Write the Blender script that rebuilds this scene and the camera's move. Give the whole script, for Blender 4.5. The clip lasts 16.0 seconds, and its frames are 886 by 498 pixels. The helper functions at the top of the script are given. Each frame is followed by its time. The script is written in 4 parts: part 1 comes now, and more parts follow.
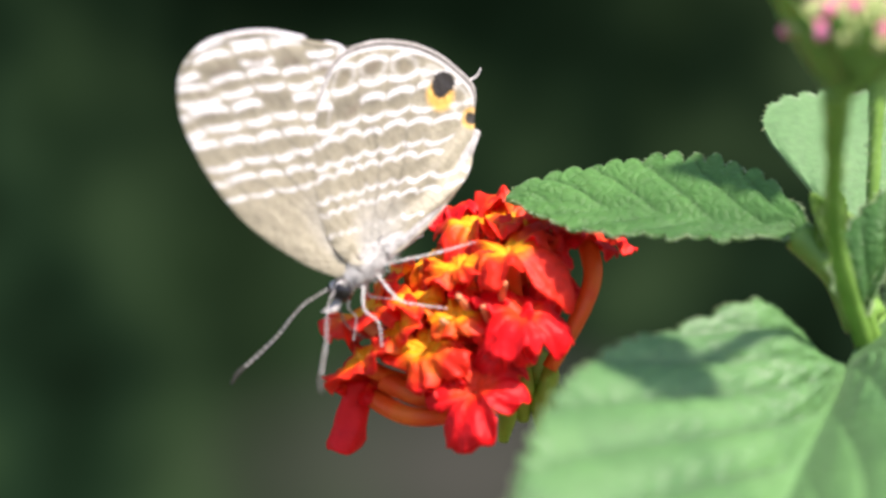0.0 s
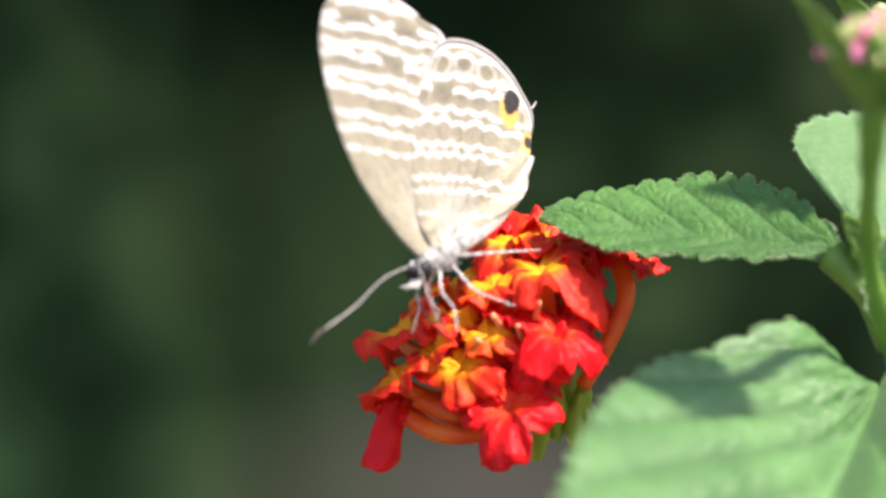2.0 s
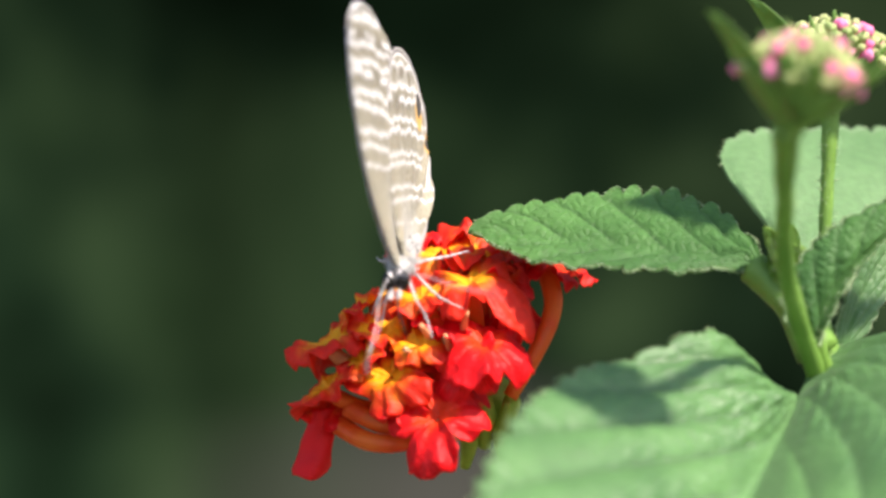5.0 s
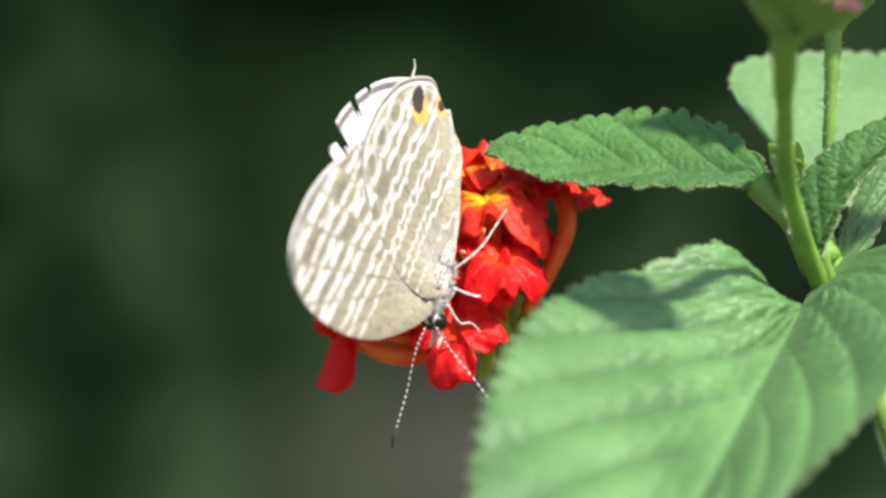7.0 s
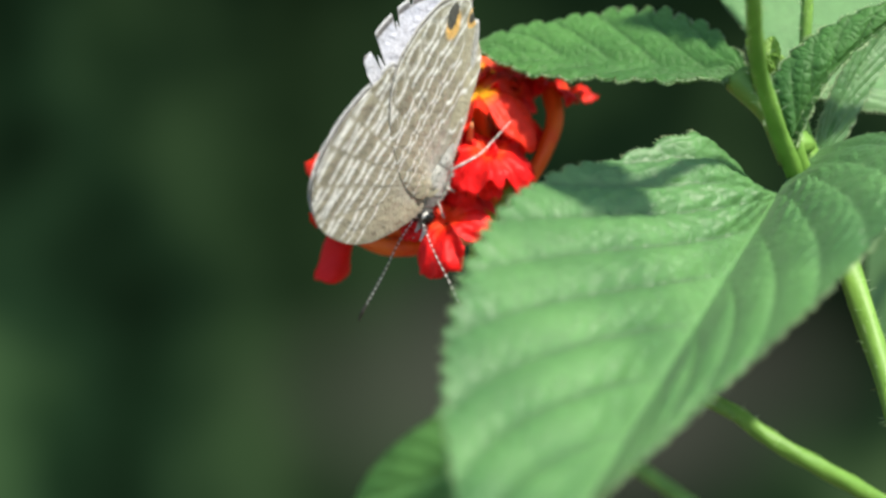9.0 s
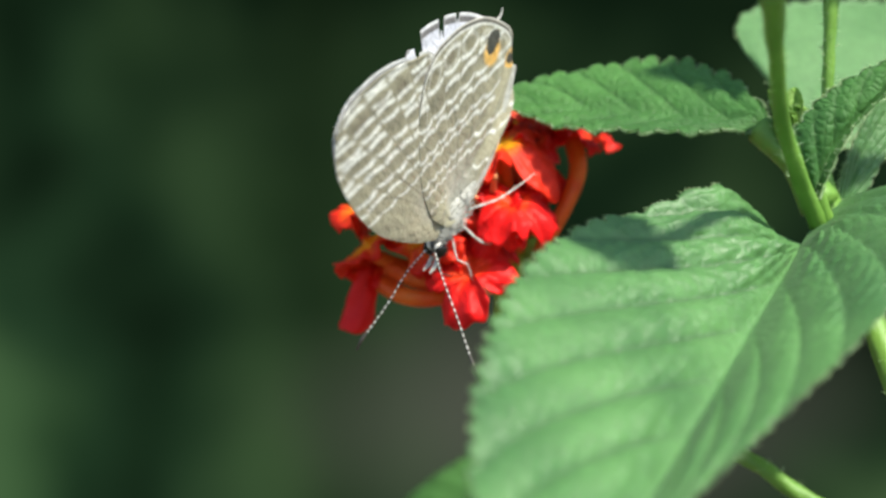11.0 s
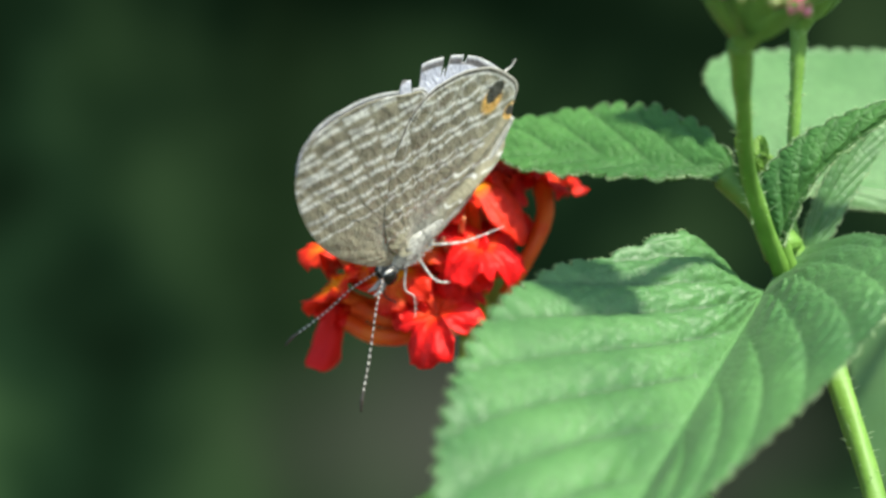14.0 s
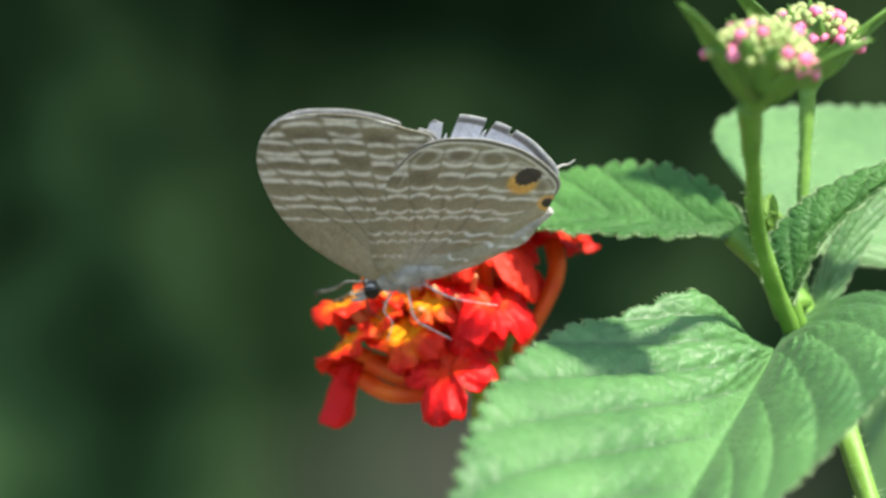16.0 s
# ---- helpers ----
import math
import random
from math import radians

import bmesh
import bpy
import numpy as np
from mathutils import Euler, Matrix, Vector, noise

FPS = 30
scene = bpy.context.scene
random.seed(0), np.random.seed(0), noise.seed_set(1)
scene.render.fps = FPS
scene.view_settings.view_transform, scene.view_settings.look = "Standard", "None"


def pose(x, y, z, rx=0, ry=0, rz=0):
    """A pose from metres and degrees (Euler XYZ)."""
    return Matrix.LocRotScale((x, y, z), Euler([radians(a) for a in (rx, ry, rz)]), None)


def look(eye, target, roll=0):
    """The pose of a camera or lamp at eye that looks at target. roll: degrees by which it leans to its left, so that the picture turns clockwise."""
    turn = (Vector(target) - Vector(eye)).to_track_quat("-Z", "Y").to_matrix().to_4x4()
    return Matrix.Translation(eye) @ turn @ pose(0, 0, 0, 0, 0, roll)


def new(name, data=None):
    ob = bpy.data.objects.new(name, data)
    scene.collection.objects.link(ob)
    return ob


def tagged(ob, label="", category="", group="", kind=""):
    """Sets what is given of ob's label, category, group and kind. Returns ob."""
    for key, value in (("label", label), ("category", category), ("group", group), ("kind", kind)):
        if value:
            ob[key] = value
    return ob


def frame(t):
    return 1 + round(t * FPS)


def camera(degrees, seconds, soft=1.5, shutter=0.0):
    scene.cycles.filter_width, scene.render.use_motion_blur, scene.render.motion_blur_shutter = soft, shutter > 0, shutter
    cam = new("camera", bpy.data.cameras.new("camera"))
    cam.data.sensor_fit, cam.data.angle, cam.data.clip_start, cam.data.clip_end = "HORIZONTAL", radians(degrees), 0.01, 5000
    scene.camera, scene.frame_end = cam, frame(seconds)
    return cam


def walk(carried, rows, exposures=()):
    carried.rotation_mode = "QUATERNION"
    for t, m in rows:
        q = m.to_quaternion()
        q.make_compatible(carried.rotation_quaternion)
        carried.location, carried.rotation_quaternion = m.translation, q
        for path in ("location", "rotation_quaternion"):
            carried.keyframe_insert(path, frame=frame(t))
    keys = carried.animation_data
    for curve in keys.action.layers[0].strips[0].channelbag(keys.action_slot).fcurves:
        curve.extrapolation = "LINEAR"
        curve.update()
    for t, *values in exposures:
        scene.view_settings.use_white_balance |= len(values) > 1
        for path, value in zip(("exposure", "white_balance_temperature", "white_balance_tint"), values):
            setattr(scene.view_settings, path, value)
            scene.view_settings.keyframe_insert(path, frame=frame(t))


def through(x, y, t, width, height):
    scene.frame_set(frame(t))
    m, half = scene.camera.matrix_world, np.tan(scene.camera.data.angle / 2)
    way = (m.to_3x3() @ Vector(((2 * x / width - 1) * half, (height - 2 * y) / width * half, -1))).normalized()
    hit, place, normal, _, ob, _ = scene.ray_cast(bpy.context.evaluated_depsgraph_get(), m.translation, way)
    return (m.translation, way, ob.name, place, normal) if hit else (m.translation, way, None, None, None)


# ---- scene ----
# camera: a hand-held close-up lens with a shallow field of focus
cam = camera(22.0, 16.0, soft=2.8)
cam.data.dof.use_dof = True
cam.data.dof.focus_distance = 0.177
cam.data.dof.aperture_fstop = 21.0
PATH = [
    (0, pose(0.00002, 0.00001, 0.00002, 90.28, -0.01, -0.71)),
    (0.5, pose(-0.00171, 0.00329, -0.00133, 90.02, 0.02, -0.38)),
    (1, pose(-0.00261, 0.00298, -0.00127, 90.47, -0.30, -0.45)),
    (1.5, pose(-0.00256, 0.00179, -0.00147, 90.61, -0.58, -0.71)),
    (2, pose(-0.00157, -0.00133, 0.00015, 90.72, -0.06, -0.37)),
    (2.5, pose(-0.00038, -0.00341, -0.00045, 91.23, -0.07, -0.63)),
    (3, pose(-0.00036, -0.00394, -0.00008, 91.25, -0.15, -0.82)),
    (3.5, pose(0.00033, -0.00397, -0.00031, 91.00, -0.33, -1.24)),
    (4, pose(0.00034, -0.00352, 0.00019, 91.17, -0.11, -1.19)),
    (4.2, pose(0.00053, -0.00355, 0.00012, 91.00, -0.01, -1.46)),
    (6.3, pose(0.00201, -0.00805, -0.00243, 91.32, -0.78, -0.83)),
    (6.5, pose(0.00280, -0.00904, -0.00401, 90.06, -0.17, -0.96)),
    (7, pose(0.00240, -0.01089, -0.00379, 90.21, 0.17, -0.35)),
    (7.5, pose(0.00425, -0.01170, -0.00469, 89.32, 0.61, -0.43)),
    (8, pose(0.00538, -0.01822, -0.00475, 89.62, 0.23, 0.36)),
    (8.2, pose(0.00656, -0.01766, -0.00688, 88.99, 0.22, 0.62)),
    (10.3, pose(0.00727, -0.01754, -0.00593, 88.33, 0.81, 1.08)),
    (10.5, pose(0.00636, -0.01851, -0.00501, 88.66, 0.91, 1.12)),
    (11, pose(0.00640, -0.01835, -0.00422, 88.97, 0.70, 1.25)),
    (11.5, pose(0.00560, -0.01894, -0.00276, 89.28, 0.78, 1.23)),
    (12, pose(0.00482, -0.01990, -0.00225, 89.60, 0.20, 1.30)),
    (12.5, pose(0.00493, -0.01946, -0.00199, 90.00, -0.05, 1.22)),
    (13, pose(0.00516, -0.01854, -0.00289, 89.47, -0.15, 0.97)),
    (13.5, pose(0.00550, -0.02032, -0.00251, 89.80, -0.25, 0.83)),
    (14, pose(0.00625, -0.01989, -0.00325, 89.69, -0.36, 0.39)),
    (14.5, pose(0.00635, -0.01951, -0.00304, 90.06, -0.46, 0.25)),
    (15, pose(0.00633, -0.01991, -0.00243, 90.16, -0.40, 0.41)),
    (15.5, pose(0.00634, -0.02030, -0.00235, 90.44, -0.36, 0.38)),
    (16, pose(0.00605, -0.02140, -0.00150, 90.62, -0.23, 0.64)),
]
EXPOSURE = [(0, 1.0, 6600, 22), (0.3, 1.15, 6650, 23), (4.2, 1.02, 6750, 22), (6.5, 0.96, 6750, 15), (7.5, 0.92, 6750, 12), (8.2, 0.82, 6700, 8), (10.3, 0.7, 6550, 4), (13.0, 0.80, 6550, 0), (14.5, 0.90, 6550, 1), (16.0, 1.14, 6650, 4)]
walk(cam, PATH, EXPOSURE)

# ---- light: open sky and a high sun in front, to the right ----
SUN = Vector((0.47, -0.46, 0.83)).normalized()
world = bpy.data.worlds.new("world")
scene.world = world
world.use_nodes = True
wn = world.node_tree
sky = wn.nodes.new("ShaderNodeTexSky")
sky.sky_type = "NISHITA"
sky.sun_disc = False
sky.sun_elevation = math.asin(SUN.z)
sky.sun_rotation = math.atan2(SUN.x, SUN.y)
wn.links.new(sky.outputs[0], wn.nodes["Background"].inputs[0])
wn.nodes["Background"].inputs[1].default_value = 0.15
sun = new("sun", bpy.data.lights.new("sun", "SUN"))
sun.data.energy = 5.0
sun.data.angle = radians(3)
sun.data.color = (1.0, 0.94, 0.82)
sun.matrix_world = look(SUN * 3, (0, 0, 0))

MM = 0.001

# ---- materials ----
def material(name):
    m = bpy.data.materials.new(name)
    m.use_nodes = True
    nt = m.node_tree
    nt.nodes.clear()
    out = nt.nodes.new("ShaderNodeOutputMaterial")
    return m, nt, out


def node(nt, kind, **values):
    n = nt.nodes.new(kind)
    for k, v in values.items():
        n.inputs[k].default_value = v
    return n


def ramp(nt, fac, stops):
    r = nt.nodes.new("ShaderNodeValToRGB")
    els = r.color_ramp.elements
    while len(els) < len(stops):
        els.new(0.5)
    for e, (p, c) in zip(els, stops):
        e.position, e.color = p, (*c, 1)
    nt.links.new(fac, r.inputs[0])
    return r.outputs[0]


def mix(nt, a, b, fac, blend="MIX"):
    n = nt.nodes.new("ShaderNodeMix")
    n.data_type, n.blend_type = "RGBA", blend
    for sock, v in ((n.inputs[0], fac), (n.inputs[6], a), (n.inputs[7], b)):
        if isinstance(v, bpy.types.NodeSocket):
            nt.links.new(v, sock)
        else:
            sock.default_value = v if isinstance(v, float) else (*v, 1)
    return n.outputs[2]


def noise_tex(nt, scale, detail=3.0, rough=0.5):
    co = nt.nodes.new("ShaderNodeTexCoord")
    n = node(nt, "ShaderNodeTexNoise", Scale=scale, Detail=detail, Roughness=rough)
    nt.links.new(co.outputs["Object"], n.inputs["Vector"])
    return n.outputs["Fac"]


def bumped(nt, height, distance, strength=0.6):
    b = node(nt, "ShaderNodeBump", Distance=distance, Strength=strength)
    nt.links.new(height, b.inputs["Height"])
    return b.outputs[0]


def living(name, colour, thin_colour, through=0.3, rough=0.5, bump=None, sheen=0.0, spec=0.4):
    """A leaf-like surface: gloss and matt on the lit side, and light that comes through. colour: a socket maker."""
    m, nt, out = material(name)
    p = node(nt, "ShaderNodeBsdfPrincipled", Roughness=rough)
    p.inputs["Specular IOR Level"].default_value = spec
    p.inputs["Sheen Weight"].default_value = sheen
    tr = nt.nodes.new("ShaderNodeBsdfTranslucent")
    col = colour(nt)
    nt.links.new(col, p.inputs["Base Color"])
    nt.links.new(mix(nt, col, thin_colour, 0.5), tr.inputs[0])
    if bump:
        nrm = bump(nt)
        nt.links.new(nrm, p.inputs["Normal"])
        nt.links.new(nrm, tr.inputs["Normal"])
    ms = node(nt, "ShaderNodeMixShader", Fac=through)
    nt.links.new(p.outputs[0], ms.inputs[1])
    nt.links.new(tr.outputs[0], ms.inputs[2])
    nt.links.new(ms.outputs[0], out.inputs[0])
    return m


def attr(nt, name):
    a = nt.nodes.new("ShaderNodeAttribute")
    a.attribute_name = name
    return a.outputs["Color"]


def map_range(nt, value, low, high):
    n = node(nt, "ShaderNodeMapRange")
    n.inputs[1].default_value, n.inputs[2].default_value = low, high
    nt.links.new(value, n.inputs[0])
    return n.outputs[0]


def leaf_material(name, dark, light, thin, through=0.3, rough=0.45, spec=0.5, net=1000.0, relief=0.00022):
    def colour(nt):
        big = ramp(nt, noise_tex(nt, 90, 3), [(0.35, dark), (0.68, light)])
        fine = ramp(nt, noise_tex(nt, 1500, 2), [(0.35, (0.8, 0.8, 0.8)), (0.7, (1.15, 1.15, 1.15))])
        c = mix(nt, big, fine, 0.7, "MULTIPLY")
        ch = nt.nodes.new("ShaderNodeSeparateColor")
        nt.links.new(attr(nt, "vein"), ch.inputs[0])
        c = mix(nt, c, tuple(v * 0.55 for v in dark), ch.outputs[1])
        return mix(nt, c, tuple(min(1, v * 1.35 + 0.03) for v in light), ch.outputs[0])

    def bump(nt):
        """Small pillows between a net of sunken veinlets, with fine grain over them."""
        co = nt.nodes.new("ShaderNodeTexCoord")
        warp = node(nt, "ShaderNodeTexNoise", Scale=700.0, Detail=2.0)
        nt.links.new(co.outputs["Object"], warp.inputs["Vector"])
        shift = nt.nodes.new("ShaderNodeVectorMath")
        shift.operation = "MULTIPLY_ADD"
        shift.inputs[1].default_value = (0.0008, 0.0008, 0.0008)
        nt.links.new(warp.outputs["Color"], shift.inputs[0])
        nt.links.new(co.outputs["Object"], shift.inputs[2])
        vor = node(nt, "ShaderNodeTexVoronoi", Scale=net)
        vor.feature = "DISTANCE_TO_EDGE"
        nt.links.new(shift.outputs[0], vor.inputs["Vector"])
        pillow = map_range(nt, vor.outputs["Distance"], 0.0, 0.3)
        n = nt.nodes.new("ShaderNodeMath")
        n.operation = "MULTIPLY_ADD"
        n.inputs[1].default_value = 0.55
        nt.links.new(noise_tex(nt, 2600, 3), n.inputs[0])
        nt.links.new(pillow, n.inputs[2])
        return bumped(nt, n.outputs[0], relief, 0.7)

    return living(name, colour, thin, through, rough, bump, sheen=0.05, spec=spec)


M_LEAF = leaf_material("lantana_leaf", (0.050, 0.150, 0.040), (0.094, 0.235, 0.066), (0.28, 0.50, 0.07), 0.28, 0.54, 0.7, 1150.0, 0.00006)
# own green of the young leaves, also put on a low leaf as shade
M_LEAF_YOUNG_SHADED = leaf_material("young_shaded_leaf", (0.040, 0.128, 0.030), (0.082, 0.22, 0.052), (0.34, 0.58, 0.04), 0.36, 0.58, 0.3, 1350.0, 0.00009)
M_SHOOT = leaf_material("shoot_leaf", (0.11, 0.24, 0.03), (0.22, 0.38, 0.06), (0.5, 0.75, 0.05), 0.4, 0.5, 0.4, 1600.0, 0.00008)
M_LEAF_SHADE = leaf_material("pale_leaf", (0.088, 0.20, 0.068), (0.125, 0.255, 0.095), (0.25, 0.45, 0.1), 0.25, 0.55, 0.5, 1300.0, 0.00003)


def plain_colour(stops, scale):
    return lambda nt: ramp(nt, noise_tex(nt, scale, 4), stops)


def fine_bump(scale, distance, strength=0.5):
    return lambda nt: bumped(nt, noise_tex(nt, scale, 4), distance, strength)


M_STEM = living("green_stem", plain_colour([(0.3, (0.10, 0.22, 0.03)), (0.7, (0.18, 0.34, 0.06))], 300), (0.3, 0.5, 0.1), 0.15, 0.5, fine_bump(2500, 0.0001))
M_HAIR = living("plant_hair", plain_colour([(0.3, (0.34, 0.48, 0.24)), (0.7, (0.5, 0.64, 0.38))], 300), (0.8, 0.9, 0.6), 0.3, 0.4)
M_CALYX = living("calyx_green", plain_colour([(0.3, (0.20, 0.34, 0.03)), (0.7, (0.36, 0.48, 0.05))], 500), (0.5, 0.7, 0.1), 0.3, 0.5, fine_bump(2500, 0.0001))

M_BRACT = living("bract_green", plain_colour([(0.3, (0.08, 0.19, 0.035)), (0.7, (0.17, 0.33, 0.06))], 500), (0.3, 0.55, 0.08), 0.25, 0.5, fine_bump(2500, 0.00015))


def petal_material(name, lobe, mid, throat):
    def colour(nt):
        co = nt.nodes.new("ShaderNodeTexCoord")
        ln = nt.nodes.new("ShaderNodeVectorMath")
        ln.operation = "LENGTH"
        nt.links.new(co.outputs["Object"], ln.inputs[0])
        mr = node(nt, "ShaderNodeMapRange")
        mr.inputs["From Max"].default_value = 0.0044
        nt.links.new(ln.outputs["Value"], mr.inputs[0])
        wob = nt.nodes.new("ShaderNodeMath")
        wob.operation = "MULTIPLY_ADD"
        wob.inputs[1].default_value = 0.8
        nt.links.new(noise_tex(nt, 480, 3), wob.inputs[0])
        nt.links.new(mr.outputs[0], wob.inputs[2])
        c = ramp(nt, wob.outputs[0], [(0.66, throat), (0.80, mid), (1.0, lobe)])
        fine = ramp(nt, noise_tex(nt, 2200, 3), [(0.3, (0.78, 0.78, 0.78)), (0.7, (1.1, 1.1, 1.1))])
        return mix(nt, c, fine, 0.8, "MULTIPLY")

    return living(name, colour, (0.95, 0.06, 0.02), 0.38, 0.5, fine_bump(1800, 0.00022, 0.7), sheen=0.03, spec=0.3)


M_PETAL_RED = petal_material("petal_red", (0.82, 0.007, 0.010), (0.84, 0.014, 0.008), (0.86, 0.055, 0.008))
M_PETAL_ORANGE = petal_material("petal_orange", (0.80, 0.026, 0.006), (0.86, 0.13, 0.005), (0.95, 0.46, 0.008))
M_LOBE = living("petal_deep_red", plain_colour([(0.3, (0.72, 0.006, 0.009)), (0.7, (0.82, 0.010, 0.010))], 500), (0.95, 0.06, 0.02), 0.35, 0.5, fine_bump(1800, 0.00022, 0.7), spec=0.3)
M_TUBE = living("petal_tube", plain_colour([(0.3, (0.74, 0.06, 0.008)), (0.7, (0.84, 0.22, 0.02))], 250), (0.9, 0.2, 0.04), 0.3, 0.5)
M_TUBE_PINK = living("petal_tube_pale", plain_colour([(0.3, (0.75, 0.28, 0.12)), (0.7, (0.8, 0.42, 0.2))], 250), (0.9, 0.4, 0.2), 0.3, 0.5)
M_BUD_PINK = living("bud_pink", plain_colour([(0.3, (0.80, 0.14, 0.34)), (0.7, (0.86, 0.30, 0.48))], 500), (0.8, 0.3, 0.4), 0.2, 0.5)
M_BUD_PALE = living("bud_pale", plain_colour([(0.3, (0.27, 0.40, 0.12)), (0.7, (0.52, 0.54, 0.25))], 500), (0.6, 0.6, 0.3), 0.2, 0.5)


def wing_material():
    def colour(nt):
        fine = ramp(nt, noise_tex(nt, 2600, 4, 0.65), [(0.3, (0.70, 0.70, 0.71)), (0.7, (1.14, 1.14, 1.13))])
        return mix(nt, attr(nt, "pattern"), fine, 0.8, "MULTIPLY")

    def crumpled(nt):
        """Fine scales over soft creases that run along the wing."""
        co = nt.nodes.new("ShaderNodeTexCoord")
        run = nt.nodes.new("ShaderNodeVectorMath")
        run.operation = "MULTIPLY"
        run.inputs[1].default_value = (900.0, 300.0, 420.0)
        nt.links.new(co.outputs["Object"], run.inputs[0])
        crease = node(nt, "ShaderNodeTexNoise", Scale=1.0, Detail=3.0)
        nt.links.new(run.outputs[0], crease.inputs["Vector"])
        n = nt.nodes.new("ShaderNodeMath")
        n.operation = "MULTIPLY_ADD"
        n.inputs[1].default_value = 0.35
        nt.links.new(noise_tex(nt, 3000, 3), n.inputs[0])
        nt.links.new(crease.outputs["Fac"], n.inputs[2])
        return bumped(nt, n.outputs[0], 0.00035, 0.6)

    return living("wing_scales", colour, (0.92, 0.88, 0.76), 0.17, 0.5, crumpled, sheen=0.14, spec=0.32)


M_WING = wing_material()
M_FUR = living("white_fur", plain_colour([(0.3, (0.28, 0.275, 0.255)), (0.7, (0.5, 0.495, 0.475))], 1500), (0.8, 0.8, 0.8), 0.1, 0.7, fine_bump(4000, 0.0002, 0.8), sheen=0.2)
M_BACK = living("body_grey", plain_colour([(0.3, (0.3, 0.28, 0.26)), (0.7, (0.55, 0.53, 0.5))], 1500), (0.6, 0.6, 0.6), 0.05, 0.7, fine_bump(4000, 0.0002, 0.8), sheen=0.4)
M_EYE = living("eye_black", plain_colour([(0.3, (0.006, 0.006, 0.006)), (0.7, (0.012, 0.011, 0.01))], 3000), (0.01, 0.01, 0.01), 0.0, 0.15)
M_HEAD = living("head_scales", plain_colour([(0.35, (0.012, 0.012, 0.012)), (0.75, (0.12, 0.115, 0.11))], 2500), (0.2, 0.2, 0.2), 0.0, 0.6, sheen=0.3)
M_DARK = living("antenna_dark", plain_colour([(0.3, (0.03, 0.027, 0.025)), (0.7, (0.06, 0.05, 0.045))], 3000), (0.1, 0.1, 0.1), 0.05, 0.5)
M_PALE = living("leg_pale", plain_colour([(0.3, (0.45, 0.42, 0.4)), (0.7, (0.75, 0.72, 0.7))], 2500), (0.8, 0.8, 0.8), 0.1, 0.6, sheen=0.3)


# ---- small building helpers ----
def mesh_from(name, verts, faces, mat, smooth=True):
    me = bpy.data.meshes.new(name)
    me.from_pydata([tuple(v) for v in verts], [], faces)
    me.materials.append(mat)
    if smooth:
        me.polygons.foreach_set("use_smooth", [True] * len(me.polygons))
    me.update()
    return me


def part(name, me, parent, label="", m=None):
    ob = new(name, me)
    ob.parent = parent
    if m is not None:
        ob.matrix_basis = m
    if label:
        ob["label"] = label
    return ob


def spline(points, n):
    """Smooth curve through a few points (Catmull-Rom), n samples."""
    p = np.array(points, float)
    p = np.vstack([2 * p[0] - p[1], p, 2 * p[-1] - p[-2]])
    out = []
    for t in np.linspace(0, len(p) - 3 - 1e-9, n):
        i = int(t)
        u = t - i
        a, b, c, d = p[i : i + 4]
        out.append(0.5 * (2 * b + (c - a) * u + (2 * a - 5 * b + 4 * c - d) * u**2 + (3 * b - a - 3 * c + d) * u**3))
    return np.array(out)


def tube_data(points, radii, n=24, sides=10, caps=True, wobble=0.0):
    """Verts and faces of a round tube along a smooth curve; radii are spread evenly along it."""
    c = spline(points, n)
    r = np.interp(np.linspace(0, 1, n), np.linspace(0, 1, len(radii)), radii)
    tan = np.gradient(c, axis=0)
    tan /= np.linalg.norm(tan, axis=1)[:, None] + 1e-12
    up = np.array([0.0, 0, 1]) if abs(tan[0][2]) < 0.9 else np.array([0.0, 1, 0])
    verts, faces = [], []
    for k in range(n):
        a = np.cross(tan[k], up)
        a /= np.linalg.norm(a) + 1e-12
        b = np.cross(a, tan[k])
        up = b
        for s in range(sides):
            th = 2 * math.pi * s / sides
            w = 1 + wobble * math.sin(3 * th + k * 0.7)
            verts.append(c[k] + r[k] * w * (a * math.cos(th) + b * math.sin(th)))
    for k in range(n - 1):
        for s in range(sides):
            s2 = (s + 1) % sides
            faces.append((k * sides + s, k * sides + s2, (k + 1) * sides + s2, (k + 1) * sides + s))
    if caps:
        faces.append(tuple(range(sides))[::-1])
        faces.append(tuple((n - 1) * sides + s for s in range(sides)))
    return verts, faces


def tube(name, points, radii, mat, **kw):
    return mesh_from(name, *tube_data(points, radii, **kw), mat)


def joined(name, pieces, mat):
    verts, faces = [], []
    for v, f in pieces:
        k = len(verts)
        verts += [tuple(x) for x in v]
        faces += [tuple(i + k for i in q) for q in f]
    return mesh_from(name, verts, faces, mat)


def blob_data(centre, radii, turn=None, rings=10, sides=16):
    verts, faces = [], []
    turn = turn or Matrix.Identity(3)
    for i in range(rings + 1):
        ph = math.pi * i / rings
        for s in range(sides):
            th = 2 * math.pi * s / sides
            v = Vector((radii[0] * math.sin(ph) * math.cos(th), radii[1] * math.sin(ph) * math.sin(th), radii[2] * math.cos(ph)))
            verts.append(Vector(centre) + turn @ v)
    for i in range(rings):
        for s in range(sides):
            s2 = (s + 1) % sides
            faces.append((i * sides + s, (i + 1) * sides + s, (i + 1) * sides + s2, i * sides + s2))
    return verts, faces


def basis(origin, ahead, side):
    """A pose with local x along ahead and local y near side, in millimetres."""
    x = Vector(ahead).normalized()
    z = x.cross(Vector(side)).normalized()
    y = z.cross(x)
    m = Matrix((x, y, z)).transposed().to_4x4()
    m.translation = Vector(origin) * MM
    return m


